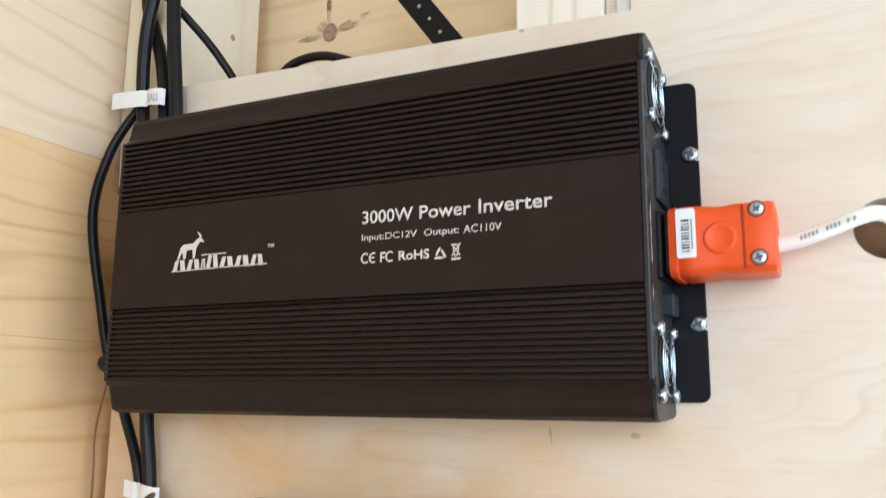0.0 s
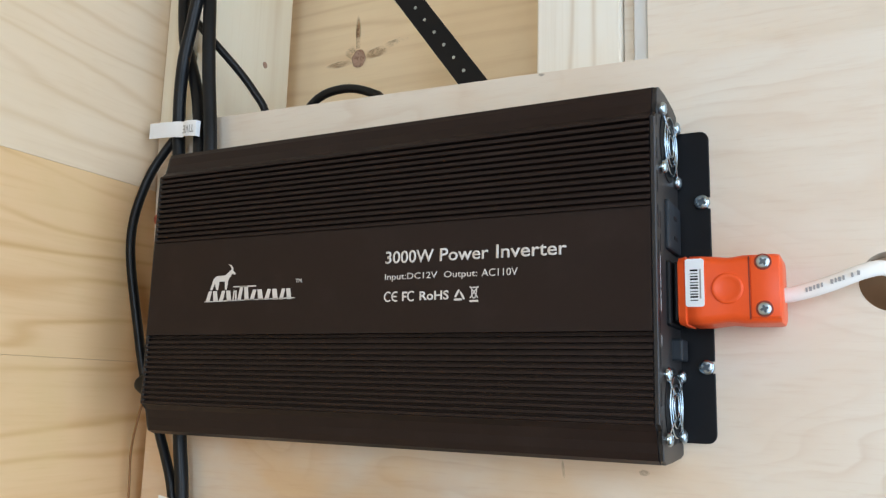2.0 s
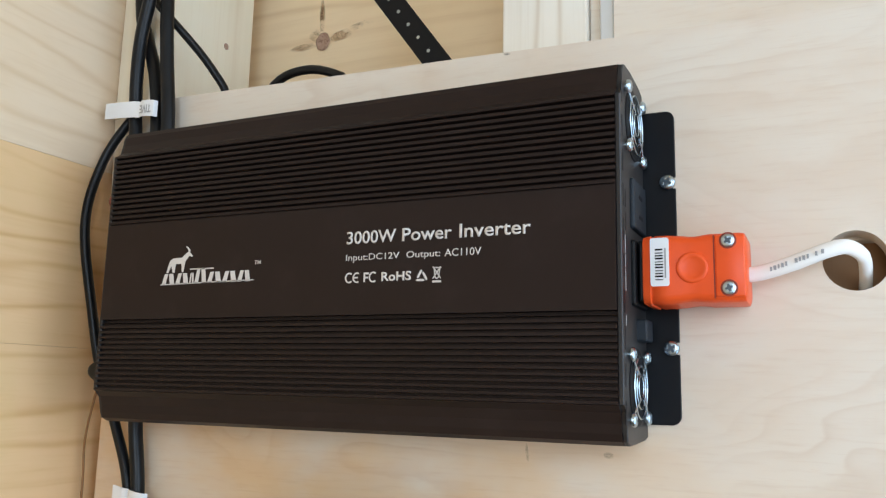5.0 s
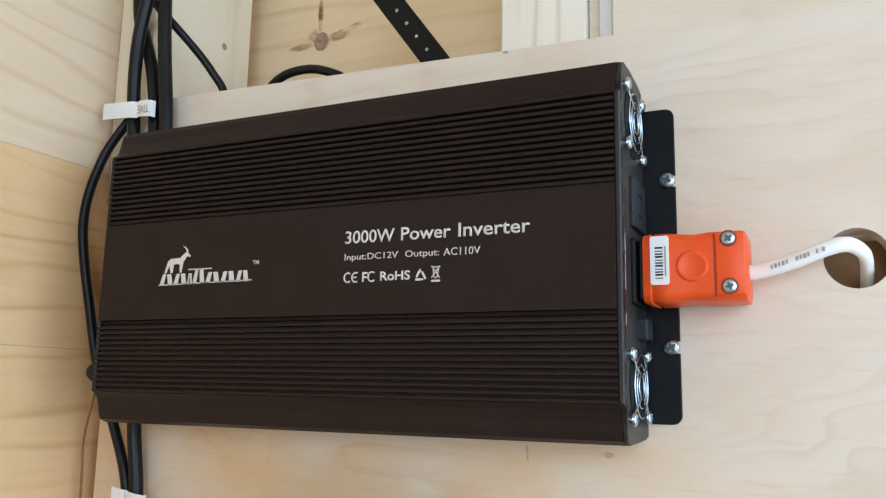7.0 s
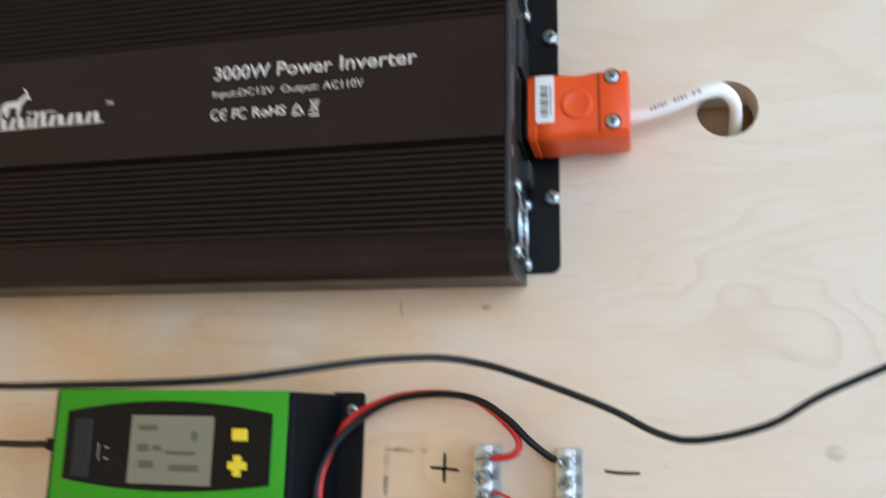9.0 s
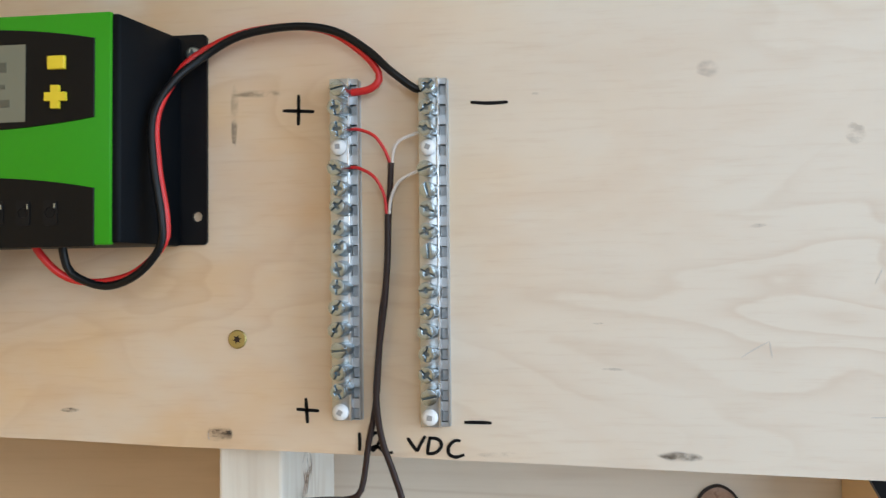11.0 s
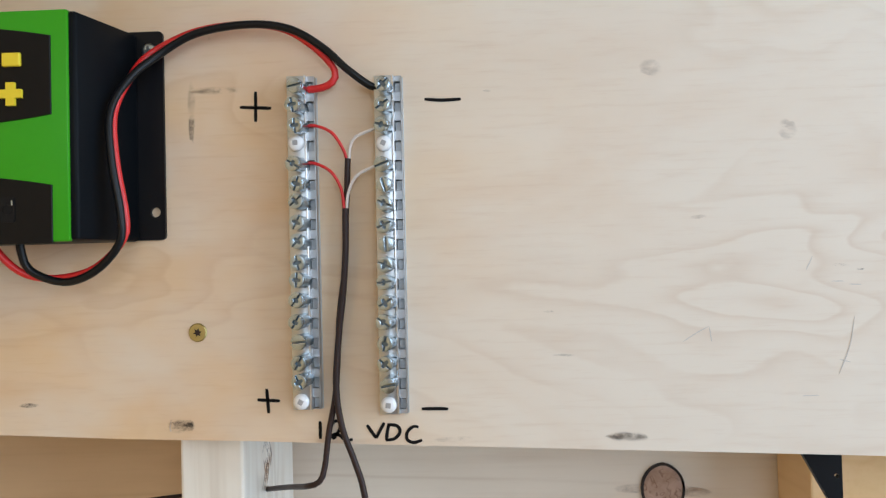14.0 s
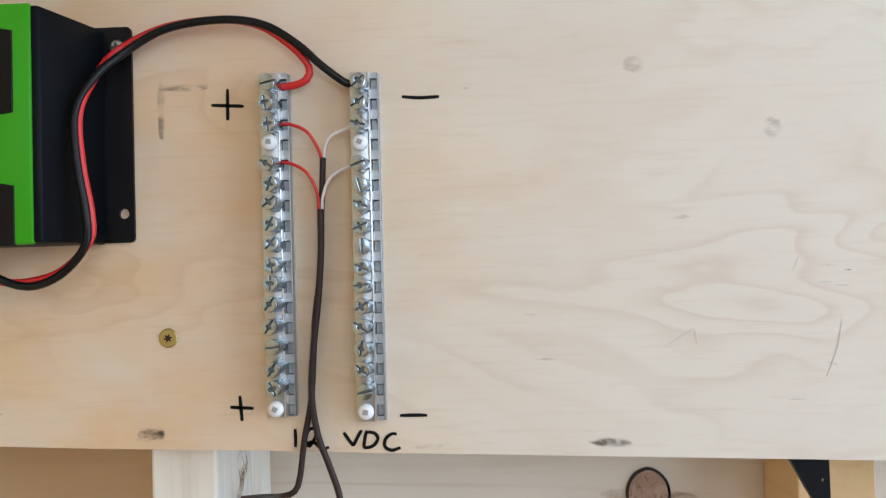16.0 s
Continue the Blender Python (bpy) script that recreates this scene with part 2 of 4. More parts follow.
    col = mixc(nt, maths(nt, "MULTIPLY", ramp(nt, fibre2, 0.45, 0.75), 0.22 * min(1, line + 0.3)), col, dark)
    col = mixc(nt, maths(nt, "MULTIPLY", ramp(nt, fibre, 0.5, 0.8), 0.14), col, dark)
    if plank:
        info = nt.nodes.new("ShaderNodeObjectInfo")
        col = mixc(nt, maths(nt, "MULTIPLY", info.outputs["Random"], 0.3), col, stain)
    nt.links.new(col, bsdf.inputs["Base Color"])
    nt.links.new(maths(nt, "MULTIPLY_ADD", fibre2, 0.2, rough - 0.1), bsdf.inputs["Roughness"])
    bsdf.inputs["Specular IOR Level"].default_value = 0.3
    bump(nt, bsdf, maths(nt, "ADD", fibre, maths(nt, "MULTIPLY", lines, 0.3)), 0.12, 0.0004)
    return m


def plywood(name, light, line_colour, stain, warm):
    """Rotary-cut veneer: contour lines that are crisp on one side and fade on the other, broad blotches, short pores.
    Warm bounced light is tinted into the lower left.
    """
    m, nt, bsdf = base_material(name)
    v = mapped(nt, (0.38, 1, 1), (1.7, 0.4, 2.3))
    sep = nt.nodes.new("ShaderNodeSeparateXYZ")
    nt.links.new(mapped(nt, (1, 1, 1)), sep.inputs[0])
    field = noisy(nt, v, 11.0, 2.0, 0.5, 0.7)
    wobble = noisy(nt, mapped(nt, (0.45, 1, 1), (3, 1, 2)), 60.0, 3.0, 0.6)
    phase = maths(nt, "MULTIPLY_ADD", sep.outputs[2], 22.0, maths(nt, "MULTIPLY", field, 13.0))
    phase = maths(nt, "MULTIPLY_ADD", wobble, 0.62, phase)
    saw = maths(nt, "FRACT", phase)
    crisp = maths(nt, "SUBTRACT", 1.0, ramp(nt, saw, 0.84, 1.0))
    lines = maths(nt, "MULTIPLY", maths(nt, "POWER", saw, 3.5), crisp)
    fade = ramp(nt, noisy(nt, mapped(nt, (0.5, 1, 1), (5, 3, 1)), 13.0, 3.0), 0.36, 0.66)
    blotch = ramp(nt, noisy(nt, mapped(nt, (0.5, 1, 1), (2, 9, 4)), 15.0, 4.0, 0.6, 0.8), 0.42, 0.70)
    fine_v = mapped(nt, (0.08, 1, 1), (1, 1, 2))
    fibre, pores = noisy(nt, fine_v, 420.0, 3.0, 0.6), noisy(nt, fine_v, 1100.0, 2.0, 0.5)
    col = mixc(nt, maths(nt, "MULTIPLY", maths(nt, "MULTIPLY", lines, fade), 0.46), light, line_colour)
    col = mixc(nt, maths(nt, "MULTIPLY", blotch, 0.52), col, stain)
    col = mixc(nt, maths(nt, "MULTIPLY", ramp(nt, fibre, 0.48, 0.8), 0.20), col, line_colour)
    col = mixc(nt, maths(nt, "MULTIPLY", ramp(nt, pores, 0.62, 0.8), 0.14), col, line_colour)
    # Warm bounce and soft shade painted in: mottled tint growing to lower left.
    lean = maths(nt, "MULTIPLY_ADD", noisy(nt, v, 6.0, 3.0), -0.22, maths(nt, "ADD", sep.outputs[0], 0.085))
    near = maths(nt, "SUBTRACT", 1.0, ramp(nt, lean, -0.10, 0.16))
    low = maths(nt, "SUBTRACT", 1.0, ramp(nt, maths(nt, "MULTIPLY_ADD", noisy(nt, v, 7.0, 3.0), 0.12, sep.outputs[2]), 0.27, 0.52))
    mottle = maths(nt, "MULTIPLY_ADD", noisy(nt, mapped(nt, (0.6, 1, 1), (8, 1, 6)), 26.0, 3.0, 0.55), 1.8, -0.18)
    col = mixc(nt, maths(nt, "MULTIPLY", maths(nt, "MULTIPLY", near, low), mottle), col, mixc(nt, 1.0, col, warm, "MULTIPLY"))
    nt.links.new(col, bsdf.inputs["Base Color"])
    nt.links.new(maths(nt, "MULTIPLY_ADD", fibre, 0.2, 0.52), bsdf.inputs["Roughness"])
    bsdf.inputs["Specular IOR Level"].default_value = 0.3
    bump(nt, bsdf, maths(nt, "ADD", fibre, maths(nt, "MULTIPLY", lines, 0.3)), 0.12, 0.0004)
    return m


def surface(name, colour, rough, metal=0.0, vary=0.12, grain=220.0, relief=0.0, spec=0.5, coat=0.0, dust=None):
    """Plain material with two scales of variation in colour and gloss."""
    m, nt, bsdf = base_material(name)
    v = mapped(nt, (1, 1, 1))
    big, small = noisy(nt, v, 22.0, 3.0), noisy(nt, v, grain, 3.0, 0.6)
    dark = tuple(c * (1 - vary) for c in colour)
    lite = tuple(min(1.0, c * (1 + vary)) for c in colour)
    col = mixc(nt, maths(nt, "MULTIPLY_ADD", small, 0.5, maths(nt, "MULTIPLY", big, 0.5)), dark, lite)
    if dust:
        col = mixc(nt, maths(nt, "MULTIPLY", ramp(nt, noisy(nt, v, 45.0, 5.0, 0.65), 0.5, 0.8), dust[3]), col, dust[:3])
    nt.links.new(col, bsdf.inputs["Base Color"])
    nt.links.new(maths(nt, "MULTIPLY_ADD", big, 0.25, rough - 0.12), bsdf.inputs["Roughness"])
    bsdf.inputs["Metallic"].default_value = metal
    bsdf.inputs["Specular IOR Level"].default_value = spec
    bsdf.inputs["Coat Weight"].default_value = coat
    if relief:
        bump(nt, bsdf, small, relief, 0.0003)
    return m


def smudge_material(name, colour, amount, scale):
    """Thin graphite or dirt left on bare wood, broken up so that the wood shows through."""
    m, nt, bsdf = base_material(name)
    v = mapped(nt, (0.5, 1, 1))
    f = maths(nt, "MULTIPLY", ramp(nt, noisy(nt, v, scale, 4.0, 0.7), 0.38, 0.72), amount)
    span = nt.nodes.new("ShaderNodeSeparateXYZ")
    nt.links.new(nt.nodes.new("ShaderNodeTexCoord").outputs["Generated"], span.inputs[0])
    u, w = (maths(nt, "MULTIPLY_ADD", span.outputs[k], 2.0, -1.0) for k in (0, 2))
    away = maths(nt, "ADD", maths(nt, "MULTIPLY", u, u), maths(nt, "MULTIPLY", w, w))
    f = maths(nt, "MULTIPLY", f, maths(nt, "SUBTRACT", 1.0, ramp(nt, away, 0.25, 1.0)))
    nt.links.new(f, bsdf.inputs["Alpha"])
    bsdf.inputs["Base Color"].default_value = (*colour, 1)
    bsdf.inputs["Roughness"].default_value = 0.8
    return m


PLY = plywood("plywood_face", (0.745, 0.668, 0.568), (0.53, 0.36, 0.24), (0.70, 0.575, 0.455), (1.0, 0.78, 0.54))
PLY_EDGE = wood("plywood_edge", (0.60, 0.48, 0.36), (0.36, 0.25, 0.16), "x", 6.0, 0.5, 12.0, 40.0, 3.1)
PINE_LEFT = wood("pine_side", (0.80, 0.52, 0.275), (0.56, 0.27, 0.085), "y", 6.0, 0.6, 5.0, 11.0, 4.4, (0.74, 0.50, 0.23), 0.6, 0.5, True)
PINE_PALE = wood("pine_side_pale", (0.80, 0.62, 0.43), (0.58, 0.36, 0.17), "y", 5.0, 0.34, 4.0, 9.0, 7.4, (0.74, 0.54, 0.32), 0.5, 0.5)
PINE_BACK = wood("pine_back", (0.90, 0.72, 0.48), (0.56, 0.34, 0.15), "x", 5.0, 0.30, 6.0, 10.0, 8.2, (0.68, 0.48, 0.28), 0.4, 0.55, True)
PINE_BROWN = wood("pine_back_brown", (0.74, 0.53, 0.32), (0.46, 0.28, 0.13), "x", 5.0, 0.35, 6.0, 12.0, 9.3, (0.62, 0.43, 0.25), 0.4, 0.55, True)
PINE_GREY = wood("pine_back_pale", (0.80, 0.70, 0.58), (0.52, 0.38, 0.26), "x", 5.0, 0.40, 6.0, 16.0, 5.2, (0.70, 0.60, 0.48), 0.4, 0.55, True)
STUD = wood("spruce_stud", (0.86, 0.79, 0.63), (0.62, 0.47, 0.29), "z", 4.0, 0.4, 9.0, 12.0, 2.6, (0.78, 0.64, 0.44), 0.3, 0.6)
PALE = wood("pale_stud", (0.82, 0.78, 0.69), (0.56, 0.45, 0.32), "z", 4.0, 0.7, 9.0, 14.0, 6.1, (0.78, 0.71, 0.61), 0.3, 0.6)
POST = wood("post_wood", (0.86, 0.81, 0.71), (0.52, 0.42, 0.31), "z", 6.0, 0.45, 9.0, 34.0, 3.9, (0.76, 0.67, 0.55), 0.6, 0.6, False, 90.0)
KNOT = wood("knot_wood", (0.46, 0.30, 0.22), (0.17, 0.085, 0.05), "z", 9.0, 0.7, 1.0, 90.0, 1.1, (0.22, 0.11, 0.05), 0.5)
KNOT_BROWN = wood("brown_stud", (0.36, 0.19, 0.085), (0.20, 0.10, 0.045), "z", 5.0, 0.5, 8.0, 14.0, 3.3, (0.42, 0.25, 0.13), 0.4)
BARK = surface("knot_bark", (0.022, 0.012, 0.008), 0.7, 0.0, 0.5, 300.0, 0.1)
RESIN = smudge_material("resin_streak", (0.27, 0.125, 0.05), 0.72, 55.0)
GRAPHITE = smudge_material("graphite", (0.10, 0.09, 0.08), 0.78, 330.0)
GRAPHITE_SOFT = smudge_material("rubbed_graphite", (0.13, 0.11, 0.10), 0.62, 130.0)
PENCIL_LINE = surface("pencil_line", (0.56, 0.52, 0.47), 0.7, 0.0, 0.3, 600.0)
DIRT = smudge_material("dirt", (0.27, 0.20, 0.15), 0.34, 130.0)
ALU = surface("bronze_anodised", (0.0200, 0.0126, 0.0108), 0.36, 0.0, 0.15, 300.0, 0.03, 0.14, 0.0, (0.034, 0.023, 0.020, 0.40))
END_PLATE = surface("satin_black_plate", (0.020, 0.018, 0.0175), 0.42, 0.0, 0.12, 500.0, 0.05, 0.40)
STEEL_BLACK = surface("black_painted_steel", (0.0055, 0.006, 0.0075), 0.36, 0.0, 0.15, 500.0, 0.05, 0.18)
PLASTIC_BLACK = surface("black_plastic", (0.0045, 0.0045, 0.005), 0.34, 0.0, 0.15, 400.0, 0.04, 0.18)
SLATE = surface("slate_plastic", (0.0034, 0.0044, 0.0056), 0.42, 0.0, 0.12, 400.0, 0.03, 0.09)
SOCKET = surface("slate_grey_socket", (0.017, 0.021, 0.026), 0.42, 0.0, 0.12, 400.0, 0.03, 0.25)
RUBBER = surface("black_cable_jacket", (0.0055, 0.006, 0.007), 0.34, 0.0, 0.2, 160.0, 0.06, 0.26, 0.0, (0.03, 0.028, 0.026, 0.1))
ORANGE = surface("orange_nylon", (0.80, 0.088, 0.014), 0.36, 0.0, 0.08, 180.0, 0.03, 0.35)
# The plug's orange darkened for the shade in its groove and recesses.
ORANGE_SHADE = surface("shaded_orange", (0.22, 0.022, 0.006), 0.5)
WHITE_PVC = surface("white_cable_jacket", (0.80, 0.77, 0.72), 0.42, 0.0, 0.06, 120.0, 0.04)
PAPER = surface("white_tape", (0.82, 0.82, 0.82), 0.55, 0.0, 0.04, 90.0, 0.03)
# Darker metal for the wire holes: the shade inside them as colour.
WIRE_HOLE = surface("wire_hole_shade", (0.31, 0.32, 0.325), 0.5, 0.6, 0.3, 400.0)
# Zinc of the screw slots, with the recess shade in its colour.
SLOT = surface("shaded_zinc", (0.085, 0.105, 0.125), 0.4, 0.8, 0.3, 400.0)
CUT = surface("half_shaded_zinc", (0.17, 0.21, 0.24), 0.4, 0.8, 0.3, 400.0)
ZINC = surface("zinc_plating", (0.43, 0.51, 0.56), 0.27, 1.0, 0.25, 700.0, 0.2)
ALU_BAR = surface("bare_aluminium", (0.58, 0.59, 0.59), 0.40, 1.0, 0.22, 260.0, 0.12, 0.5, 0.0, (0.28, 0.28, 0.27, 0.5))
# Ledge is toned darker and ridge lighter than the bar itself.
LEDGE = surface("darker_aluminium", (0.42, 0.43, 0.44), 0.45, 1.0, 0.3, 300.0, 0.15)
RIDGE = surface("lighter_aluminium", (0.80, 0.81, 0.82), 0.3, 1.0, 0.1, 260.0, 0.05)
WHITE_SCREW = surface("white_screw_paint", (0.80, 0.79, 0.77), 0.35, 0.0, 0.05, 200.0)
BRASS = surface("yellow_zinc", (0.50, 0.41, 0.17), 0.45, 1.0, 0.2, 260.0, 0.05)
PRINT = surface("silver_print", (0.66, 0.63, 0.60), 0.5, 0.1, 0.08, 800.0)
INK = surface("black_marker", (0.010, 0.009, 0.009), 0.7, 0.0, 0.2, 600.0, 0.0, 0.1)
CABLE_INK = surface("faded_print", (0.30, 0.30, 0.30), 0.6, 0.0, 0.2, 600.0)
GREY_INK = surface("grey_print", (0.34, 0.33, 0.32), 0.6, 0.0, 0.2, 600.0)
GREEN = surface("green_plastic", (0.036, 0.30, 0.007), 0.36, 0.0, 0.06, 260.0, 0.02, 0.3)
GREEN_INK = surface("dark_green_print", (0.03, 0.20, 0.012), 0.5, 0.0, 0.1, 600.0)
LCD = surface("lcd_glass", (0.20, 0.20, 0.145), 0.15, 0.0, 0.05, 40.0)
LCD_INK = surface("lcd_segments", (0.10, 0.10, 0.075), 0.3, 0.0, 0.1, 600.0)
YELLOW = surface("yellow_rubber", (0.82, 0.62, 0.03), 0.45, 0.0, 0.06, 260.0)
RED = surface("red_wire_jacket", (0.62, 0.018, 0.018), 0.34, 0.0, 0.12, 200.0, 0.03)
WIRE_WHITE = surface("white_wire_jacket", (0.78, 0.72, 0.68), 0.4, 0.0, 0.06, 200.0)
BROWN = surface("brown_cable_jacket", (0.034, 0.019, 0.016), 0.42, 0.0, 0.2, 200.0, 0.04, 0.25)
WIRE_TAN = surface("tan_wire_jacket", (0.26, 0.12, 0.04), 0.45, 0.0, 0.15, 200.0, 0.02, 0.3)
# Near-black of the fans, and of openings where it paints inner shade.
HOLE_DARK = surface("fan_and_opening_dark", (0.006, 0.006, 0.007), 0.5, 0.0, 0.2, 200.0, 0.0, 0.2)
FLOOR = surface("dark_floor_board", (0.22, 0.145, 0.085), 0.6, 0.0, 0.15, 30.0)
PANEL = surface("pine_panel", (0.60, 0.45, 0.28), 0.7, 0.0, 0.1, 30.0)
PLASTER = surface("painted_panel", (0.62, 0.62, 0.60), 0.7, 0.0, 0.05, 30.0)

# ---- structure: the room ----
X0, X1, Y0, Y1, Z0, Z1 = -0.361, 1.00, -1.90, 0.135, -1.10, 1.15
# Floor and ceiling are unseen closure for bounce; dark floor keeps it low.
bm = box(X0 - 0.1, X1 + 0.1, Y0 - 0.1, Y1 + 0.1, Z0 - 0.05, Z0)
solo("floor", bm, FLOOR, "unseen dark board floor of the small cabin", "floor", kind="structure")
bm = box(X0 - 0.1, X1 + 0.1, Y0 - 0.1, Y1 + 0.1, Z1, Z1 + 0.05)
solo("ceiling", bm, PANEL, "unseen brown ceiling panel above the board", "ceiling", kind="structure")
# side wall of pine plywood that meets the equipment board at a right angle
side = thing("wall_left", (X0, 0, Z0), "golden pine side wall of wide boards with flowing grain", "wall", kind="structure")
cuts = [Z0, -0.87, -0.62, -0.37, -0.12, 0.130, 0.2565, 0.3825, 0.640, 0.89, Z1]
for lo, hi in zip(cuts, cuts[1:]):
    part("plank", box(X0 - 0.018, X0, Y0, Y1 + 0.03, lo + 0.0001, hi - 0.0001), PINE_PALE if lo > 0.3 else PINE_LEFT, side)
part("backing", box(X0 - 0.03, X0 - 0.0185, Y0, Y1 + 0.03, Z0, Z1), PLY_EDGE, side)
# unseen closing wall with the window opening on the far side of the room
WY0, WY1, WZ0, WZ1 = -1.12, 0.10, -0.84, 0.94
wall = thing("wall_right", (X1, 0, Z0), "unseen brown panelled wall with a large window opening", "wall", kind="structure")
bm = box(X1, X1 + 0.06, Y0, WY0, Z0, Z1)
box(X1, X1 + 0.06, WY1, Y1, Z0, Z1, bm=bm)
box(X1, X1 + 0.06, WY0, WY1, Z0, WZ0, bm=bm)
box(X1, X1 + 0.06, WY0, WY1, WZ1, Z1, bm=bm)
part("panel", bm, PANEL, wall)
# Unseen front wall, its opening added to suit the fill lamp.
FX0, FX1, FZ0, FZ1 = 0.16, 0.96, 0.03, 0.87
wall = thing("wall_front", (0, Y0, Z0), "unseen brown panelled wall with an added window opening", "wall", kind="structure")
bm = box(X0, FX0, Y0 - 0.06, Y0, Z0, Z1)
box(FX1, X1, Y0 - 0.06, Y0, Z0, Z1, bm=bm)
box(FX0, FX1, Y0 - 0.06, Y0, Z0, FZ0, bm=bm)
box(FX0, FX1, Y0 - 0.06, Y0, FZ1, Z1, bm=bm)
part("panel", bm, PANEL, wall)

# pine cladding behind the studs, board by board
clad = thing("wall_back", (0, Y1, Z0), "horizontal pine cladding boards with dark knots", "wall", kind="structure")
z = -1.24
while z < Z1:
    h = 0.184
    for x0, x1, mat in ((X0, -0.050, PINE_BACK if z > -0.1 else PINE_BROWN), (-0.0494, X1, PINE_BACK if z > -0.1 else PINE_GREY)):
        part("plank", box(x0, x1, Y1, Y1 + 0.018, max(z, Z0), min(z + h - 0.003, Z1), 0.0012, seg=1), mat, clad)
    z += h
part("backing", box(X0, X1, Y1 + 0.0185, Y1 + 0.03, Z0, Z1), PLY_EDGE, clad)


def knot(x, z, r, y, parent, streak=()):
    bm = lathe(x, z, [(r, y - 0.0008), (r * 0.8, y - 0.0014), (r * 0.3, y - 0.0011)], 20)
    for v in bm.verts:
        v.co.x += 0.12 * r * noise.noise(v.co * 300)
        v.co.z = z + (v.co.z - z) * 1.16 + 0.12 * r * noise.noise(v.co * 300 + Vector((7, 0, 0)))
    part("knot", bm, KNOT, parent)
    if r > 0.01:
        ring = [(x + r * 1.02 * math.cos(a), z + r * 1.02 * math.sin(a)) for a in [radians(18 * i) for i in range(22)]]
        part("knot_rim", stroke([(u, z + (w - z) * 1.16 + 0.0006 * noise.noise(Vector((u, w, 0)) * 160)) for u, w in ring], 0.0015, y, lift=0.0017), BARK, parent)
    for i, (dx, dz, w) in enumerate(streak):
        part("resin_streak", stroke([(x, z), (x + dx * 0.5, z + dz * 0.55), (x + dx, z + dz)], w, y, lift=0.0004, taper=0.9), RESIN, parent)


knot(-0.2738, 0.5240, 0.0070, Y1, clad, ((-0.036, -0.004, 0.0060), (0.056, 0.013, 0.0050), (-0.004, 0.044, 0.0048), (-0.015, 0.011, 0.0090), (0.030, 0.004, 0.0080), (-0.0045, 0.036, 0.0030), (-0.011, 0.014, 0.0050)))
knot(0.1795, -0.0765, 0.0118, Y1, clad, ((0.03, -0.004, 0.006), (-0.03, 0.0, 0.006)))

# studs
def stud(x0, x1, y0, y1, z0, z1, mat, label):
    return solo("stud", box(x0, x1, y0, y1, z0, z1, 0.0015), mat, label, "stud", kind="structure")


corner = stud(X0 + 0.0005, -0.3275, 0.0, 0.1080, 0.4228, Z1, STUD, "pale spruce corner post beside the board")
part("knot", lathe(0.0760, 0.5045, [(0.0030, -0.3280), (0.0026, -0.3272), (0.0004, -0.3270)], 14, axis="x"), KNOT, corner)
stud(-0.0665, -0.0142, 0.0185, Y1 - 0.001, 0.31, Z1, PALE, "pale whitewashed stud behind the board")
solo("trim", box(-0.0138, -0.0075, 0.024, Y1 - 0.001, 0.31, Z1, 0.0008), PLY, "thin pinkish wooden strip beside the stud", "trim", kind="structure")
solo("trim", box(-0.0070, 0.0010, 0.020, Y1 - 0.001, 0.31, Z1, 0.0008), PLASTER, "thin pale grey strip beside the stud", "trim", kind="structure")
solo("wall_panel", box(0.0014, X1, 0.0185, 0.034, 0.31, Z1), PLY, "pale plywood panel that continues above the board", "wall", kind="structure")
stud(-0.0630, -0.0335, 0.0185, 0.115, Z0, -0.004, POST, "pale square wooden post under the board's lower edge")

post = bpy.data.objects.get("stud.003") or corner
for dy, dz, w in ((0.050, -0.020, 0.0010), (0.056, -0.030, 0.0014), (0.050, -0.036, 0.0010)):
    bm = bmesh.new()
    for k in range(3):
        tube([(-0.0334, dy + 0.003 * k, dz), (-0.0332, dy + 0.004 + 0.003 * k, dz - 0.008), (-0.0334, dy - 0.002 + 0.004 * k, dz - 0.016)], 0.0004, 5, 0.003, bm)
    part("bark_fleck", bm, RESIN, post)

stud(0.094, 0.150, 0.0305, Y1 - 0.001, 0.22, 0.4, KNOT_BROWN, "brown wooden stud behind the drilled hole")

# the equipment board, with a drilled cable hole
SL = -0.0385
def edge_z(x, z_at_zero):
    return z_at_zero + SL * x


hole_c, hole_r = (0.1160, 0.2973), 0.0141
BX0, BX1 = -0.3465, 0.95
n_low = [(BX0 + (BX1 - BX0) * i / 24, edge_z(BX0 + (BX1 - BX0) * i / 24, -0.0190) + 0.0006 * noise.noise(Vector((i * 0.9, 0, 0)))) for i in range(25)]
n_top = [(BX1 - (BX1 - BX0) * i / 24, 0.4250 - 0.022 * (BX1 - (BX1 - BX0) * i / 24) + 0.0005 * noise.noise(Vector((i * 0.7, 5, 0)))) for i in range(25)]
board = tagged(new("board"), "large pale plywood mounting board with pencil smudges and a drilled cable hole", "mounting board", kind="structure")
ROOT[board] = Vector()
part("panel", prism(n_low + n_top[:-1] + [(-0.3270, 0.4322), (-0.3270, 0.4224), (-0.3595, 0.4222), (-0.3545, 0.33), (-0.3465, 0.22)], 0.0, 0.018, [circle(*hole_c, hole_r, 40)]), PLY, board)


def smear(x, z, w, h, mat, turn=0.0):
    bm = bmesh.new()
    c, s = math.cos(radians(turn)), math.sin(radians(turn))
    ring = []
    for i in range(20):
        a = 2 * math.pi * i / 20
        k = 1 + 0.35 * noise.noise(Vector((math.cos(a) * 2 + x * 90, math.sin(a) * 2 + z * 70, 0)))
        u, v = 0.5 * w * k * math.cos(a), 0.5 * h * k * math.sin(a)
        ring.append(bm.verts.new((x + c * u - s * v, -0.00015, z + s * u + c * v)))
    bm.faces.new(ring)
    part("smudge", bm, mat, board)


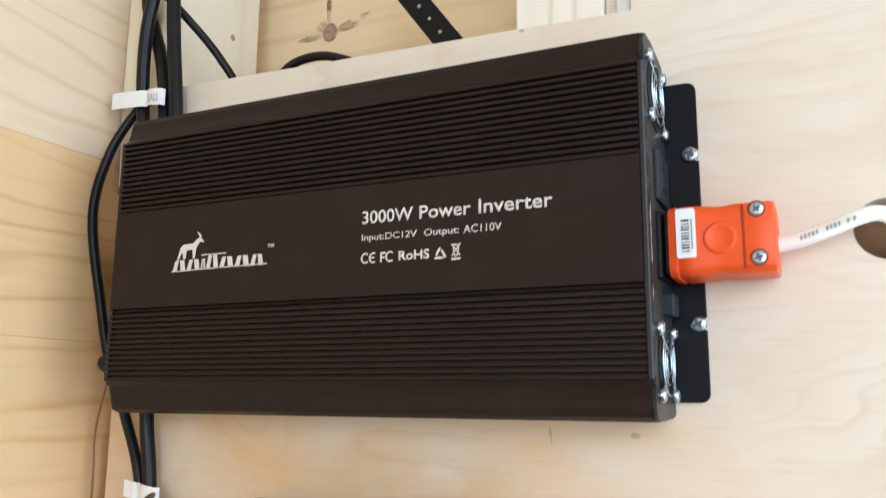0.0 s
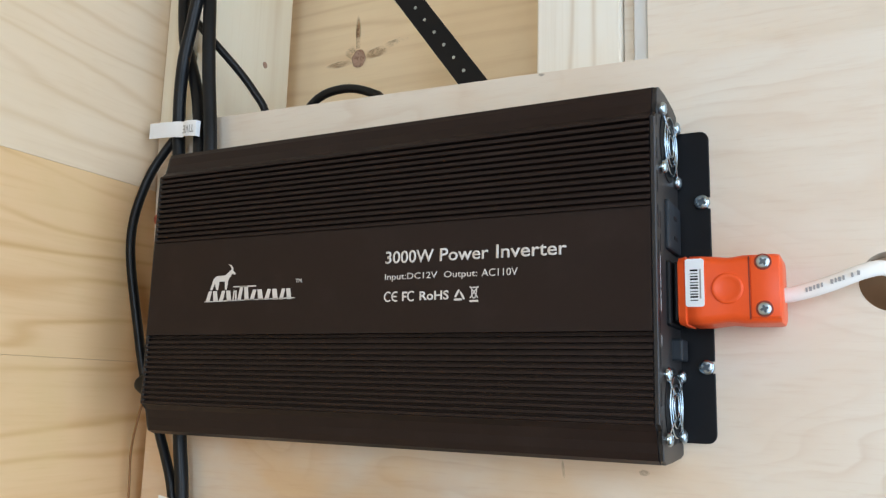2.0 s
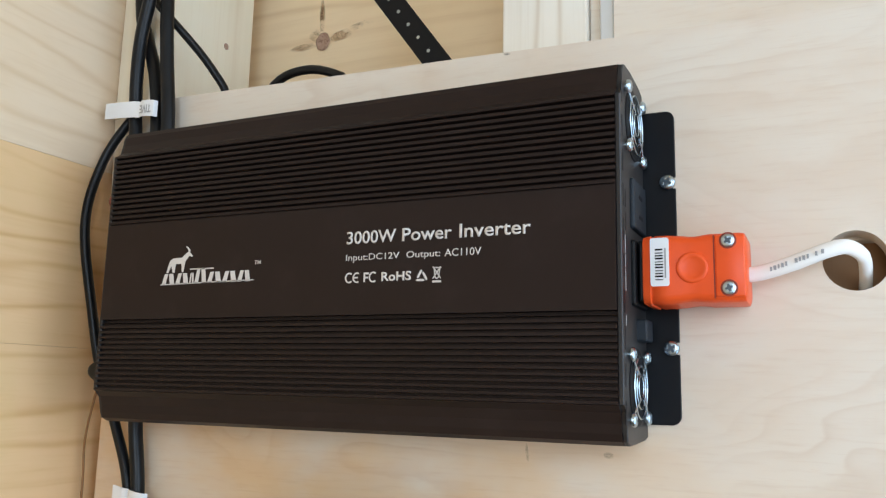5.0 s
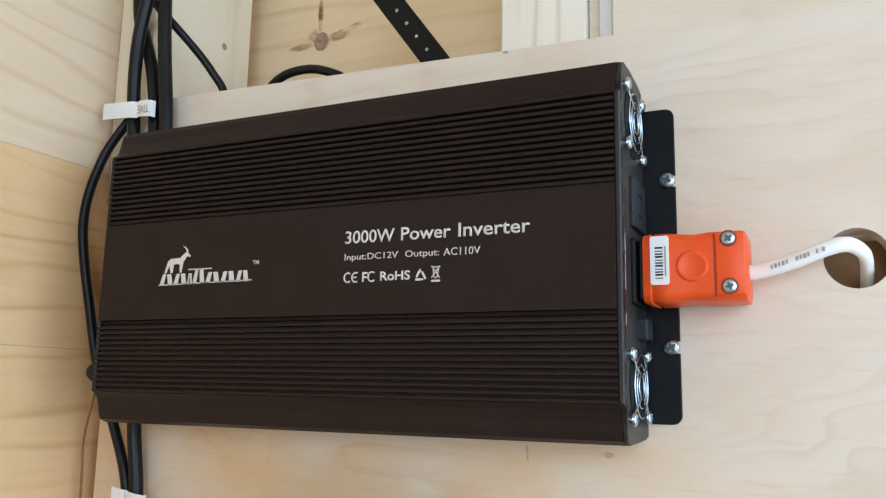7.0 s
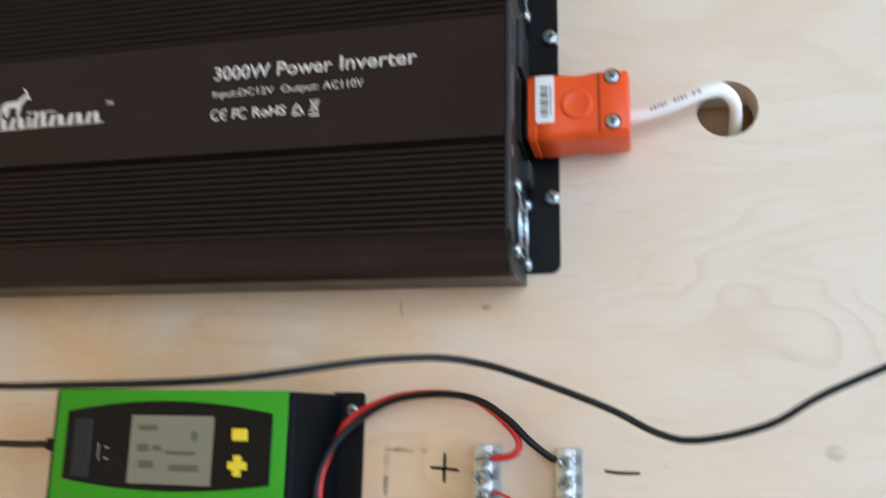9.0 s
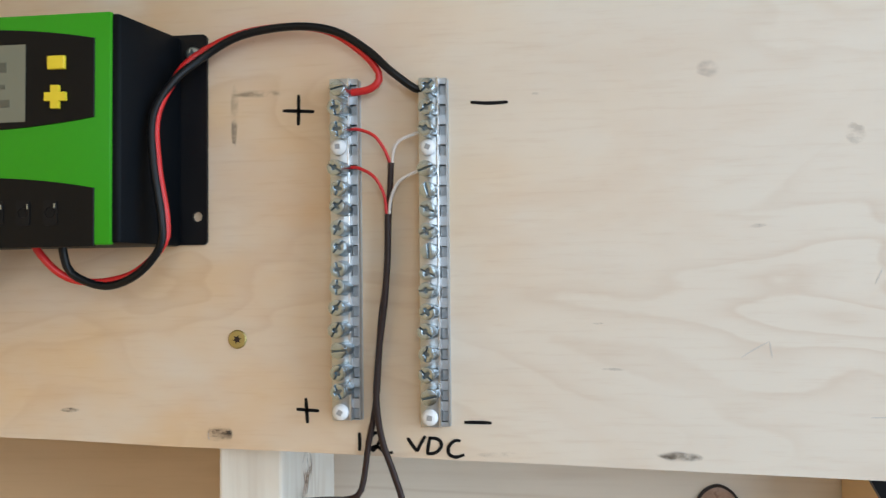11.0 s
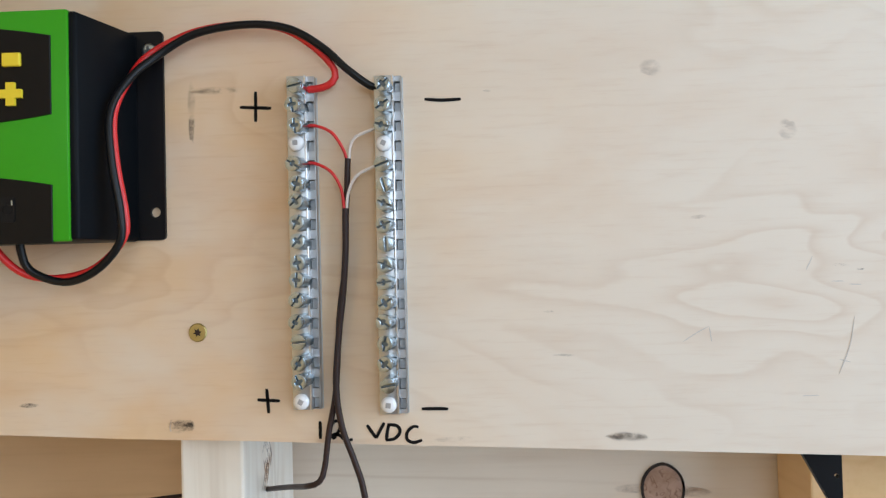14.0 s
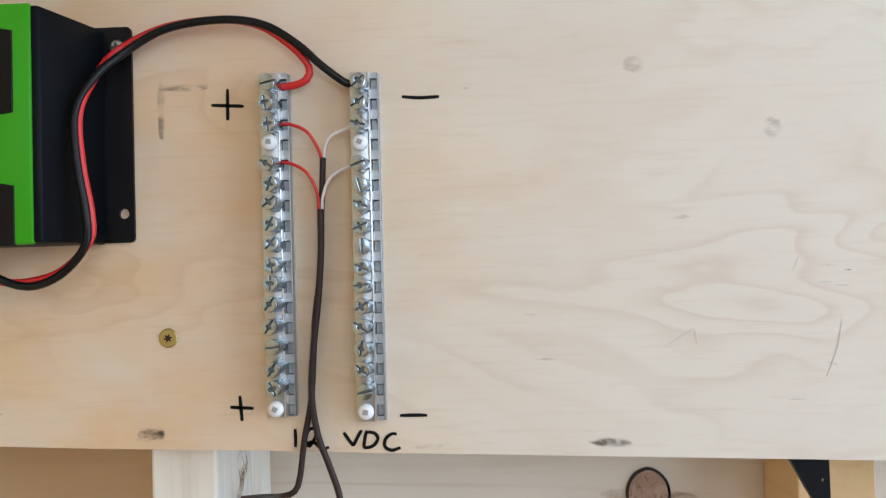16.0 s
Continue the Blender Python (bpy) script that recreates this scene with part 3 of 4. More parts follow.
for x, z, w, h, mat, turn in (
        (-0.037, 0.1352, 0.024, 0.0022, GRAPHITE_SOFT, -2), (-0.0483, 0.1200, 0.0030, 0.014, GRAPHITE_SOFT, 0), (-0.0481, 0.129, 0.0042, 0.024, DIRT, 0), (-0.0365, 0.1354, 0.026, 0.0040, DIRT, -2),
        (-0.123, -0.0008, 0.010, 0.0024, GRAPHITE, 4), (-0.0556, -0.0108, 0.0130, 0.0048, GRAPHITE, -8), (-0.0528, -0.0112, 0.0060, 0.0050, GRAPHITE, 0), (-0.0560, -0.0108, 0.0160, 0.0064, GRAPHITE_SOFT, 0), (-0.0515, -0.0110, 0.0050, 0.0064, GRAPHITE, 0), (0.0655, -0.0186, 0.022, 0.0026, DIRT, 0),
        (0.138, -0.0188, 0.019, 0.0030, GRAPHITE_SOFT, -6), (0.134, -0.0184, 0.014, 0.0024, GRAPHITE, -4), (0.1375, -0.0187, 0.020, 0.0042, GRAPHITE_SOFT, -5), (0.1518, 0.1385, 0.0115, 0.0075, DIRT, -20), (0.1055, 0.0351, 0.005, 0.0009, GRAPHITE, 0),
        (0.2085, 0.110, 0.009, 0.009, DIRT, 0), (0.170, 0.074, 0.009, 0.0016, DIRT, 8), (0.228, 0.052, 0.009, 0.0013, DIRT, -6),
        (0.2365, 0.050, 0.004, 0.001, GRAPHITE, 0), (0.082, 0.131, 0.004, 0.0012, GRAPHITE, 0), (-0.0395, 0.1585, 0.0014, 0.0012, GRAPHITE, 0),
        (-0.043, 0.203, 0.0016, 0.012, DIRT, 8), (0.0, 0.2035, 0.006, 0.0035, DIRT, 0), (0.112, 0.0165, 0.014, 0.001, DIRT, -4), (-0.0560, 0.4252, 0.006, 0.0024, GRAPHITE, 8)):
    smear(x, z, w, h, mat, turn)
for pts in ([(0.2334, 0.030), (0.231, 0.018), (0.2262, 0.0063)], [(0.2264, 0.0123), (0.2311, 0.0110)], [(0.217, 0.056), (0.214, 0.050)], [(0.1617, 0.0210), (0.1675, 0.0246), (0.1730, 0.0275)], [(0.1730, 0.0272), (0.1738, 0.0208)], [(0.2244, 0.0452), (0.2296, 0.0451)], [(0.2314, 0.0438), (0.2368, 0.0435)], [(0.2106, -0.0027), (0.2176, -0.0026)], [(-0.0596, -0.0086), (-0.0602, -0.0112), (-0.0597, -0.0134)]):
    part("pencil_line", stroke(pts, 0.00042, 0.0, lift=0.00015, taper=0.8), PENCIL_LINE, board)

# handwritten marks in black marker
MARK = {"plus_sign": (([(-0.0266, 0.1277), (-0.0200, 0.1273), (-0.0127, 0.1268)], [(-0.0195, 0.1344), (-0.0197, 0.1211)]), ([(-0.0213, -0.0001), (-0.0115, -0.0008)], [(-0.0172, 0.0046), (-0.0165, -0.0060)])),
        "minus_sign": (([(0.0546, 0.1284), (0.0620, 0.1277), (0.0703, 0.1279)],), ([(0.0500, -0.0053), (0.0560, -0.0053), (0.0614, -0.0055)],))}
for name, both in MARK.items():
    for strokes in both:
        bm = bmesh.new()
        for s in strokes:
            stroke(s, 0.00145, 0.0, bm)
        tagged(part(name, bm, INK, board), "%s drawn in black marker" % name.replace("_", " "))
LETTERS = {"1": ([(0.0058, -0.0098), (0.0059, -0.0135), (0.0058, -0.0174)],),
           "2": ([(0.0106, -0.0118), (0.0126, -0.0098), (0.0149, -0.0108), (0.0140, -0.0140), (0.0116, -0.0172), (0.0110, -0.0160), (0.0135, -0.0156), (0.0170, -0.0182), (0.0199, -0.0178)],),
           "V": ([(0.0262, -0.0118), (0.0282, -0.0148), (0.0301, -0.0174)], [(0.0301, -0.0174), (0.0320, -0.0138), (0.0337, -0.0110)]),
           "D": ([(0.0357, -0.0116), (0.0349, -0.0150), (0.0345, -0.0184)], [(0.0350, -0.0117), (0.0392, -0.0124), (0.0404, -0.0150), (0.0380, -0.0178), (0.0343, -0.0184)]),
           "C": ([(0.0484, -0.0130), (0.0462, -0.0128), (0.0436, -0.0150), (0.0434, -0.0182), (0.0462, -0.0196), (0.0499, -0.0186)],)}
for name, strokes in LETTERS.items():
    bm = bmesh.new()
    for s in strokes:
        stroke(s, 0.00145, 0.0, bm)
    part("letter", bm, INK, board, 'handwritten "%s" in black marker' % name)

# brass-coloured screw sunk in the board
wood_screw = solo("wood_screw", lathe(-0.0470, 0.0296, [(0.0035, 0.001), (0.0041, -0.0004), (0.0036, -0.0009), (0.0017, -0.0010), (0.0002, -0.0010)], 20), BRASS, "yellow zinc wood screw sunk flush in the plywood board", "screw", smooth=40)
# Socket is a raised dark star, its recess shade given by colour.
part("star_socket", prism([(-0.0470 + r * math.cos(radians(30 * i + 12)), 0.0296 + r * math.sin(radians(30 * i + 12))) for i, r in enumerate((0.0020, 0.0010) * 6)], -0.00115, -0.0006), BROWN, wood_screw)

# ---- the inverter ----
IX0, IX1, D = -0.2958, 0.0170, -0.0556
inv = thing("power_inverter", (-0.138, 0, 0.3), "dark bronze finned aluminium power inverter screwed to the plywood board", "inverter")
prof = [(-0.002, 0.2128), (-0.010, 0.2118), (-0.030, 0.2110), (-0.0425, 0.2106), (-0.0470, 0.2126), (-0.0483, 0.2160), (-0.0488, 0.2205), (-0.0505, 0.2255), (-0.0535, 0.2285), (D, 0.2290)]


def fins(z_lo, z_hi, n):
    """Square grooves across a band of the face."""
    p = (z_hi - z_lo) / n
    out = []
    for i in range(n):
        a = z_lo + i * p
        out += [(D, a + 0.42 * p), (D + 0.0036, a + 0.48 * p), (D + 0.0036, a + 0.88 * p), (D, a + 0.94 * p)]
    return out


prof += fins(0.2292, 0.2686, 13)
prof += [(D, 0.2686), (D + 0.0040, 0.2688), (D + 0.0040, 0.2704), (D + 0.0002, 0.2706), (D + 0.0002, 0.3278), (D + 0.0014, 0.3280), (D + 0.0014, 0.3288), (D, 0.3290)]
prof += fins(0.3291, 0.3712, 13)
prof += [(D, 0.3722), (-0.0535, 0.3728), (-0.0505, 0.3757), (-0.0488, 0.3810), (-0.0483, 0.3862), (-0.0470, 0.3890), (-0.0425, 0.3907), (-0.030, 0.3908), (-0.010, 0.3896), (-0.002, 0.3882)]
bm = bmesh.new()
a = [bm.verts.new((IX0, y, z)) for y, z in prof]
b = [bm.verts.new((IX1, y, z)) for y, z in prof]
for i in range(len(prof)):
    j = (i + 1) % len(prof)
    bm.faces.new((a[i], a[j], b[j], b[i]))
for loop in (a, b):
    bm.faces.new(loop)
part("case", bm, ALU, inv)
end_prof = [(y * 0.985 if y < -0.05 else y, z) for y, z in prof if not (0.2291 < z < 0.3721)]


def end_plate(x0, x1, name):
    bm = bmesh.new()
    a = [bm.verts.new((x0, y + 0.0007, z)) for y, z in end_prof]
    b = [bm.verts.new((x1, y + 0.0007, z)) for y, z in end_prof]
    for i in range(len(end_prof)):
        j = (i + 1) % len(end_prof)
        bm.faces.new((a[i], a[j], b[j], b[i]))
    bm.faces.new(a), bm.faces.new(b)
    bmesh.ops.bevel(bm, geom=[e for e in bm.edges if abs(e.verts[0].co.x - e.verts[1].co.x) < 1e-6], offset=0.0004, segments=1, affect="EDGES")
    return part(name, bm, END_PLATE, inv)


EP = IX1 + 0.0024
end_r = end_plate(IX1, EP, "end_plate")
end_plate(IX0 - 0.0024, IX0, "end_plate")
# ventilation slots along the front of the end plate, as plates coloured with their inner shade
for i in range(10):
    zc = 0.2255 + i * 0.0165
    part("vent_slot", box(EP - 0.0004, EP + 0.00012, -0.0508, -0.0488, zc - 0.0052, zc + 0.0052), HOLE_DARK, end_r)
for zc in (0.2905, 0.3015, 0.3125, 0.3235):
    part("vent_slot", box(EP - 0.0004, EP + 0.00012, -0.0462, -0.0446, zc - 0.0042, zc + 0.0042), HOLE_DARK, end_r)
# mounting flanges
FL = EP + 0.0162
notch = []
for zc in (0.2562, 0.3402):
    notch.append((zc, 0.0030))
out = [(EP - 0.004, 0.2190)]
out += [q for q in rounded(EP, FL, 0.2190, 0.3785, 0.0045, (0, 1, 1, 0)) if q[1] < 0.245 and q[0] > EP + 0.001]
for zc, hw in notch:
    out += [(FL, zc - hw), (FL - 0.0055, zc - hw * 0.9), (FL - 0.0068, zc), (FL - 0.0055, zc + hw * 0.9), (FL, zc + hw)]
out += [q for q in rounded(EP, FL, 0.2190, 0.3785, 0.0045, (0, 1, 1, 0)) if q[1] > 0.36 and q[0] > EP + 0.001]
out += [(EP - 0.004, 0.3785)]
part("mounting_flange", prism(out, -0.0018, -0.0001, bevel=0.0004), STEEL_BLACK, inv)
mir = [(IX0 + EP - IX1 - (x - IX1) - 0.0024, z) for x, z in out]
part("mounting_flange", prism(mir, -0.0018, -0.0001), STEEL_BLACK, inv)
for zc in (0.2562, 0.3402):
    screw_part("mounting_screw", 0.0318, zc, -0.0018, 0.0039, 0.0028, 20 + zc * 400, inv, "zinc pan-head screw", 0.0, 1.0, None, 0.6)


# two fans with wire guards
def fan(zc, yc):
    x = EP
    hub = part("fan", lathe(yc, zc, [(0.0180, x - 0.0005), (0.0180, x + 0.0004), (0.0173, x + 0.0006), (0.0060, x + 0.0005)], 28, axis="x"), HOLE_DARK, inv, "dark fan behind a wire guard")
    bm = bmesh.new()
    for rr in (0.0055, 0.0100, 0.0145):
        loop = [(x + 0.0016, yc + rr * math.cos(2 * math.pi * i / 20), zc + rr * math.sin(2 * math.pi * i / 20)) for i in range(21)]
        tube(loop, 0.00055, 6, 0.003, bm)
    h, k = 0.0166, 0.0146
    for sy, sz in ((1, 1), (1, -1), (-1, 1), (-1, -1)):
        tube([(x + 0.0010, yc + sy * h, zc + sz * k), (x + 0.0018, yc + sy * h * 0.68, zc + sz * k * 0.62), (x + 0.0020, yc + sy * 0.004, zc + sz * 0.006)], 0.0006, 6, 0.003, bm)
    part("wire_guard", bm, ZINC, hub, "bright zinc wire fan guard", 60)
    for sy, sz in ((1, 1), (1, -1), (-1, 1), (-1, -1)):
        bm = lathe(yc + sy * h, zc + sz * k, [(0.0020, x), (0.0020, x + 0.0012), (0.0034, x + 0.0012), (0.0033, x + 0.0022), (0.0025, x + 0.0030), (0.0010, x + 0.0033)], 14, axis="x")
        for w in (0, 1):
            box(x + 0.0030, x + 0.0034, yc + sy * h - (0.0018 if w else 0.0004), yc + sy * h + (0.0018 if w else 0.0004), zc + sz * k - (0.0004 if w else 0.0018), zc + sz * k + (0.0004 if w else 0.0018), bm=bm)
        part("guard_screw", bm, ZINC, hub, "small zinc screw", 40)


fan(0.3647, -0.0250)
fan(0.2368, -0.0250)
# outlets
outlet = part("outlet", box(EP - 0.001, EP + 0.0022, -0.0345, -0.0065, 0.3115, 0.3362, 0.0012), SOCKET, inv, "grey socket outlet")
for zc in (0.3185, 0.3285):
    # Socket slots are dark plates, their depth shown by colour alone.
    part("socket_slot", box(EP + 0.0020, EP + 0.0024, -0.0245, -0.0170, zc - 0.0009, zc + 0.0009), HOLE_DARK, outlet)
part("outlet", box(EP - 0.001, EP + 0.0022, -0.0345, -0.0065, 0.2745, 0.3060, 0.0012), PLASTIC_BLACK, inv)
switch = part("switch", box(EP - 0.001, EP + 0.0050, -0.0240, -0.0100, 0.2585, 0.2690, 0.001), SOCKET, inv, "small grey rocker switch")
for z0, w in ((0.2800, 0.010), (0.2910, 0.0055), (0.2975, 0.0085), (0.2640, 0.0050)):
    part("small_print", box(EP, EP + 0.0001, -0.0475, -0.0463, z0, z0 + w), GREY_INK, end_r, "tiny grey print")
# battery terminals on the far end
part("terminal", lathe(-0.028, 0.3515, [(0.0052, IX0 - 0.0015), (0.0052, IX0 - 0.024), (0.0040, IX0 - 0.028)], 16, axis="x"), surface("red_terminal", (0.22, 0.035, 0.018), 0.5), inv, "red battery terminal cap", 40)
part("terminal", lathe(-0.030, 0.2405, [(0.0066, IX0 - 0.0015), (0.0066, IX0 - 0.026), (0.0045, IX0 - 0.030)], 16, axis="x"), PLASTIC_BLACK, inv, "black battery terminal cap", 40)

# printing on the face
PY = D + 0.0002
for words, x0, x1, z0, z1, bold in (
        ("3000W", -0.1247, -0.0955, 0.3075, 0.3143, 0.012), ("Power", -0.0919, -0.0643, 0.3075, 0.3143, 0.012), ("Inverter", -0.0602, -0.0232, 0.3075, 0.3145, 0.012),
        ("Input:DC12V", -0.1246, -0.0932, 0.2978, 0.3022, 0.003), ("Output:", -0.0892, -0.0704, 0.2978, 0.3022, 0.003), ("AC110V", -0.0680, -0.0484, 0.2986, 0.3024, 0.003),
        ("RoHS", -0.1032, -0.0862, 0.2874, 0.2922, 0.022), ("TM", -0.1836, -0.1794, 0.2996, 0.3018, 0.02)):
    text_part(words, x0, z0, x1 - x0, z1 - z0, PY, PRINT, inv, bold=bold)
for xc, letters in ((-0.1222, "CE"), (-0.1110, "FC")):
    bm = bmesh.new()
    for k, ch in enumerate(letters):
        cx = xc + (0.0046 if letters == "CE" else 0.0030) * k
        if ch == "F":
            for q in ((-0.0004, 0.0005, -0.0025, 0.0025), (0.00052, 0.0026, 0.0015, 0.0025), (0.00052, 0.0022, -0.0006, 0.0003)):
                prism([(cx - 0.0022 + q[0], 0.2898 + q[2]), (cx - 0.0022 + q[1], 0.2898 + q[2]), (cx - 0.0022 + q[1], 0.2898 + q[3]), (cx - 0.0022 + q[0], 0.2898 + q[3])], PY - 0.00012, PY, bm=bm)
        else:
            lo, hi = (50, 310) if ch == "C" else (62, 298)
            stroke([(cx + 0.0022 * math.cos(radians(lo + (hi - lo) * n / 10)), 0.2898 + 0.0024 * math.sin(radians(lo + (hi - lo) * n / 10))) for n in range(11)], 0.0008, PY, bm, 0.00012, 0.0)
            if ch == "E":
                prism([(cx - 0.0020, 0.2894), (cx + 0.0006, 0.2894), (cx + 0.0006, 0.2902), (cx - 0.0020, 0.2902)], PY - 0.00012, PY, bm=bm)
    part("lettering", bm, PRINT, inv, 'lettering that reads "%s"' % letters)
bm = bmesh.new()
tri = [(-0.0803 + 0.0034 * math.cos(radians(90 + 120 * k)), 0.2890 + 0.0034 * math.sin(radians(90 + 120 * k))) for k in range(3)]
for k in range(3):
    (ax, az), (bx, bz) = tri[k], tri[(k + 1) % 3]
    stroke([(ax + (bx - ax) * f, az + (bz - az) * f) for f in (0.0, 0.4, 0.78)], 0.00115, PY, bm, 0.00012, 0.35)
part("recycling_symbol", bm, PRINT, inv, "recycling triangle of three arrows")
bm = bmesh.new()
for s in ([(-0.0742, 0.2878), (-0.0697, 0.2938)], [(-0.0697, 0.2878), (-0.0742, 0.2938)], [(-0.0734, 0.2926), (-0.0727, 0.2882), (-0.0712, 0.2882), (-0.0704, 0.2926)], [(-0.0744, 0.2932), (-0.0694, 0.2932)]):
    stroke(s, 0.0006, PY, bm, 0.00012)
prism([(-0.0743, 0.2858), (-0.0695, 0.2858), (-0.0695, 0.2868), (-0.0743, 0.2868)], PY - 0.00012, PY, bm=bm)
part("bin_symbol", bm, PRINT, inv, "crossed-out wheeled bin symbol")
# maker's mark, kept to plain shapes: a row of tapered bars and a four-legged emblem
bm = bmesh.new()
x = -0.2497
for w, tall in ((0.0100, 0), (0.0100, 0), (0.0034, 0), (0.0090, 1), (0.0104, 0), (0.0104, 0), (0.0092, 0)):
    top = 0.2990 if tall else 0.2966
    prism([(x, 0.2904), (x + 0.30 * w, 0.2904), (x + 0.44 * w, top), (x + 0.20 * w, top)], PY - 0.00012, PY, bm=bm)
    prism([(x + 0.62 * w, 0.2904), (x + 0.96 * w, 0.2904), (x + 0.82 * w, top), (x + 0.52 * w, top)], PY - 0.00012, PY, bm=bm)
    x += w + 0.0003
prism([(-0.2505, 0.2900), (-0.1836, 0.2908), (-0.1836, 0.2914), (-0.2505, 0.2906)], PY - 0.00012, PY, bm=bm)
prism([(-0.2290, 0.2984), (-0.2120, 0.2984), (-0.2120, 0.2991), (-0.2290, 0.2991)], PY - 0.00012, PY, bm=bm)
part("maker_mark", bm, PRINT, inv, "silver bars of the printed maker's mark")
goat = [(-0.2468, 0.2972), (-0.2452, 0.2972), (-0.2434, 0.3014), (-0.2420, 0.2972), (-0.2406, 0.2972), (-0.2400, 0.3022), (-0.2358, 0.3022), (-0.2352, 0.2972), (-0.2340, 0.2972),
        (-0.2330, 0.3034), (-0.2306, 0.3066), (-0.2282, 0.3060), (-0.2279, 0.3068), (-0.2300, 0.3086), (-0.2299, 0.3100), (-0.2316, 0.3118), (-0.2338, 0.3126), (-0.2318, 0.3108), (-0.2310, 0.3092), (-0.2330, 0.3080), (-0.2356, 0.3058), (-0.2424, 0.3056), (-0.2446, 0.3040)]
part("animal_emblem", prism(goat, PY - 0.00012, PY), PRINT, inv, "small silver horned emblem")

# ---- orange plug with its white cable ----
plug = thing("plug", (0.045, -0.018, 0.29), "orange rubber-bodied mains plug pushed into the inverter outlet", "plug")
bm = bmesh.new()
rings = []
for x, hz, hy in ((0.0222, 0.0145, 0.0130), (0.0228, 0.0160, 0.0143), (0.0262, 0.0166, 0.0148), (0.0266, 0.0160, 0.0143), (0.0276, 0.0160, 0.0143), (0.0282, 0.0165, 0.0148), (0.0340, 0.0164, 0.0148), (0.0390, 0.0160, 0.0145), (0.0430, 0.0155, 0.0143), (0.0455, 0.0153, 0.0143), (0.0480, 0.0155, 0.0143), (0.0520, 0.0160, 0.0147), (0.0660, 0.0160, 0.0148), (0.0680, 0.0156, 0.0144), (0.0688, 0.0140, 0.0125)):
    ring = []
    for q, (sy, sz) in enumerate(((-1, -1), (-1, 1), (1, 1), (1, -1))):
        rr = 0.0042
        cy, cz = sy * (hy - rr), sz * (hz - rr)
        for i in range(5):
            q_ = radians(90 * i / 4 if q % 2 else 90 - 90 * i / 4)
            ring.append(bm.verts.new((x, -0.0182 + cy + rr * sy * math.cos(q_), 0.2903 + cz + rr * sz * math.sin(q_))))
    rings.append(ring)
for a, b in zip(rings, rings[1:]):
    n = len(a)
    for k in range(n):
        bm.faces.new((a[k], a[(k + 1) % n], b[(k + 1) % n], b[k]))
bm.faces.new(rings[0]), bm.faces.new(rings[-1])
part("body", bm, ORANGE, plug, "orange nylon plug body", 50)
part("plug_face", box(EP + 0.0010, 0.0226, -0.0315, -0.0050, 0.2755, 0.3045, 0.0012), PLASTIC_BLACK, plug, "black plug face")
clamp = part("cord_clamp", box(0.0553, 0.0683, -0.0336, -0.0300, 0.2765, 0.3048, 0.0008), ORANGE, plug, "orange cord clamp bar", 50)
part("seam", box(0.0547, 0.0552, -0.0331, -0.0300, 0.2760, 0.3050), ORANGE_SHADE, plug)
for zc in (0.2805, 0.3021):
    # Dark disc round each screw paints the shade of its recess.
    part("screw_recess", lathe(0.0612, zc, [(0.0038, -0.0330), (0.0038, -0.0337), (0.0034, -0.03375), (0.0001, -0.0337)], 24), ORANGE_SHADE, clamp)
    screw_part("clamp_screw", 0.0612, zc, -0.0335, 0.0030, 0.0010, 35 + zc * 900, plug, "zinc clamp screw", 0.0, 1.0, None, 0.6)
part("grip_dimple", lathe(0.0452, 0.2905, [(0.0078, -0.0316), (0.0070, -0.0333), (0.0062, -0.0336), (0.0050, -0.0331), (0.0036, -0.0328), (0.0014, -0.0327), (0.0001, -0.0327)], 28), ORANGE, plug, "", 70)
lab = part("sticker", prism(rounded(0.0264, 0.0350, 0.2822, 0.3050, 0.0012), -0.0334, -0.0325), PAPER, plug, "white bar-code sticker")
for i in range(11):
    z0 = 0.2850 + i * 0.0014
    part("bar", box(0.0287, 0.0322, -0.0336, -0.0334, z0, z0 + (0.0004, 0.0008, 0.0006)[i % 3]), INK, lab)
part("bar", box(0.0330, 0.0337, -0.0336, -0.0334, 0.286, 0.300), GREY_INK, lab)
WC = [(0.0670, -0.018, 0.2895), (0.0760, -0.018, 0.2905), (0.0900, -0.018, 0.2945), (0.1030, -0.017, 0.2995), (0.1120, -0.0140, 0.3015), (0.1185, -0.0060, 0.2985), (0.1200, 0.004, 0.2930), (0.1200, 0.020, 0.2860)]
cable = solo("power_cable", tube(WC, 0.0036, 14, 0.002, flat=0.8), WHITE_PVC, "white flat mains cable that bends into the drilled hole", "cable", smooth=60)
for f, w in ((0.0800, 0.0009), (0.0815, 0.0012), (0.0833, 0.0008), (0.0847, 0.0012), (0.0865, 0.0009), (0.0905, 0.0012), (0.0923, 0.0008), (0.0937, 0.0012), (0.0955, 0.0009), (0.0990, 0.0010), (0.1015, 0.0012)):
    zc = 0.2917 + (f - 0.080) * 0.33
    part("print_bar", box(f, f + w, -0.0212, -0.0209, zc - 0.0010, zc + 0.0010), CABLE_INK, cable)

inv.location += Vector((0.0006, 0, 0.0005))
plug.location += Vector((0.0022, 0, 0.0016))

# ---- black battery cables in the corner ----
def cable_thing(name, pts, r, mat, label, seg=12, step=0.005, group=""):
    return solo(name, tube(pts, r, seg, step), mat, label, "cable", group, smooth=60)


G = "battery cables in the corner"
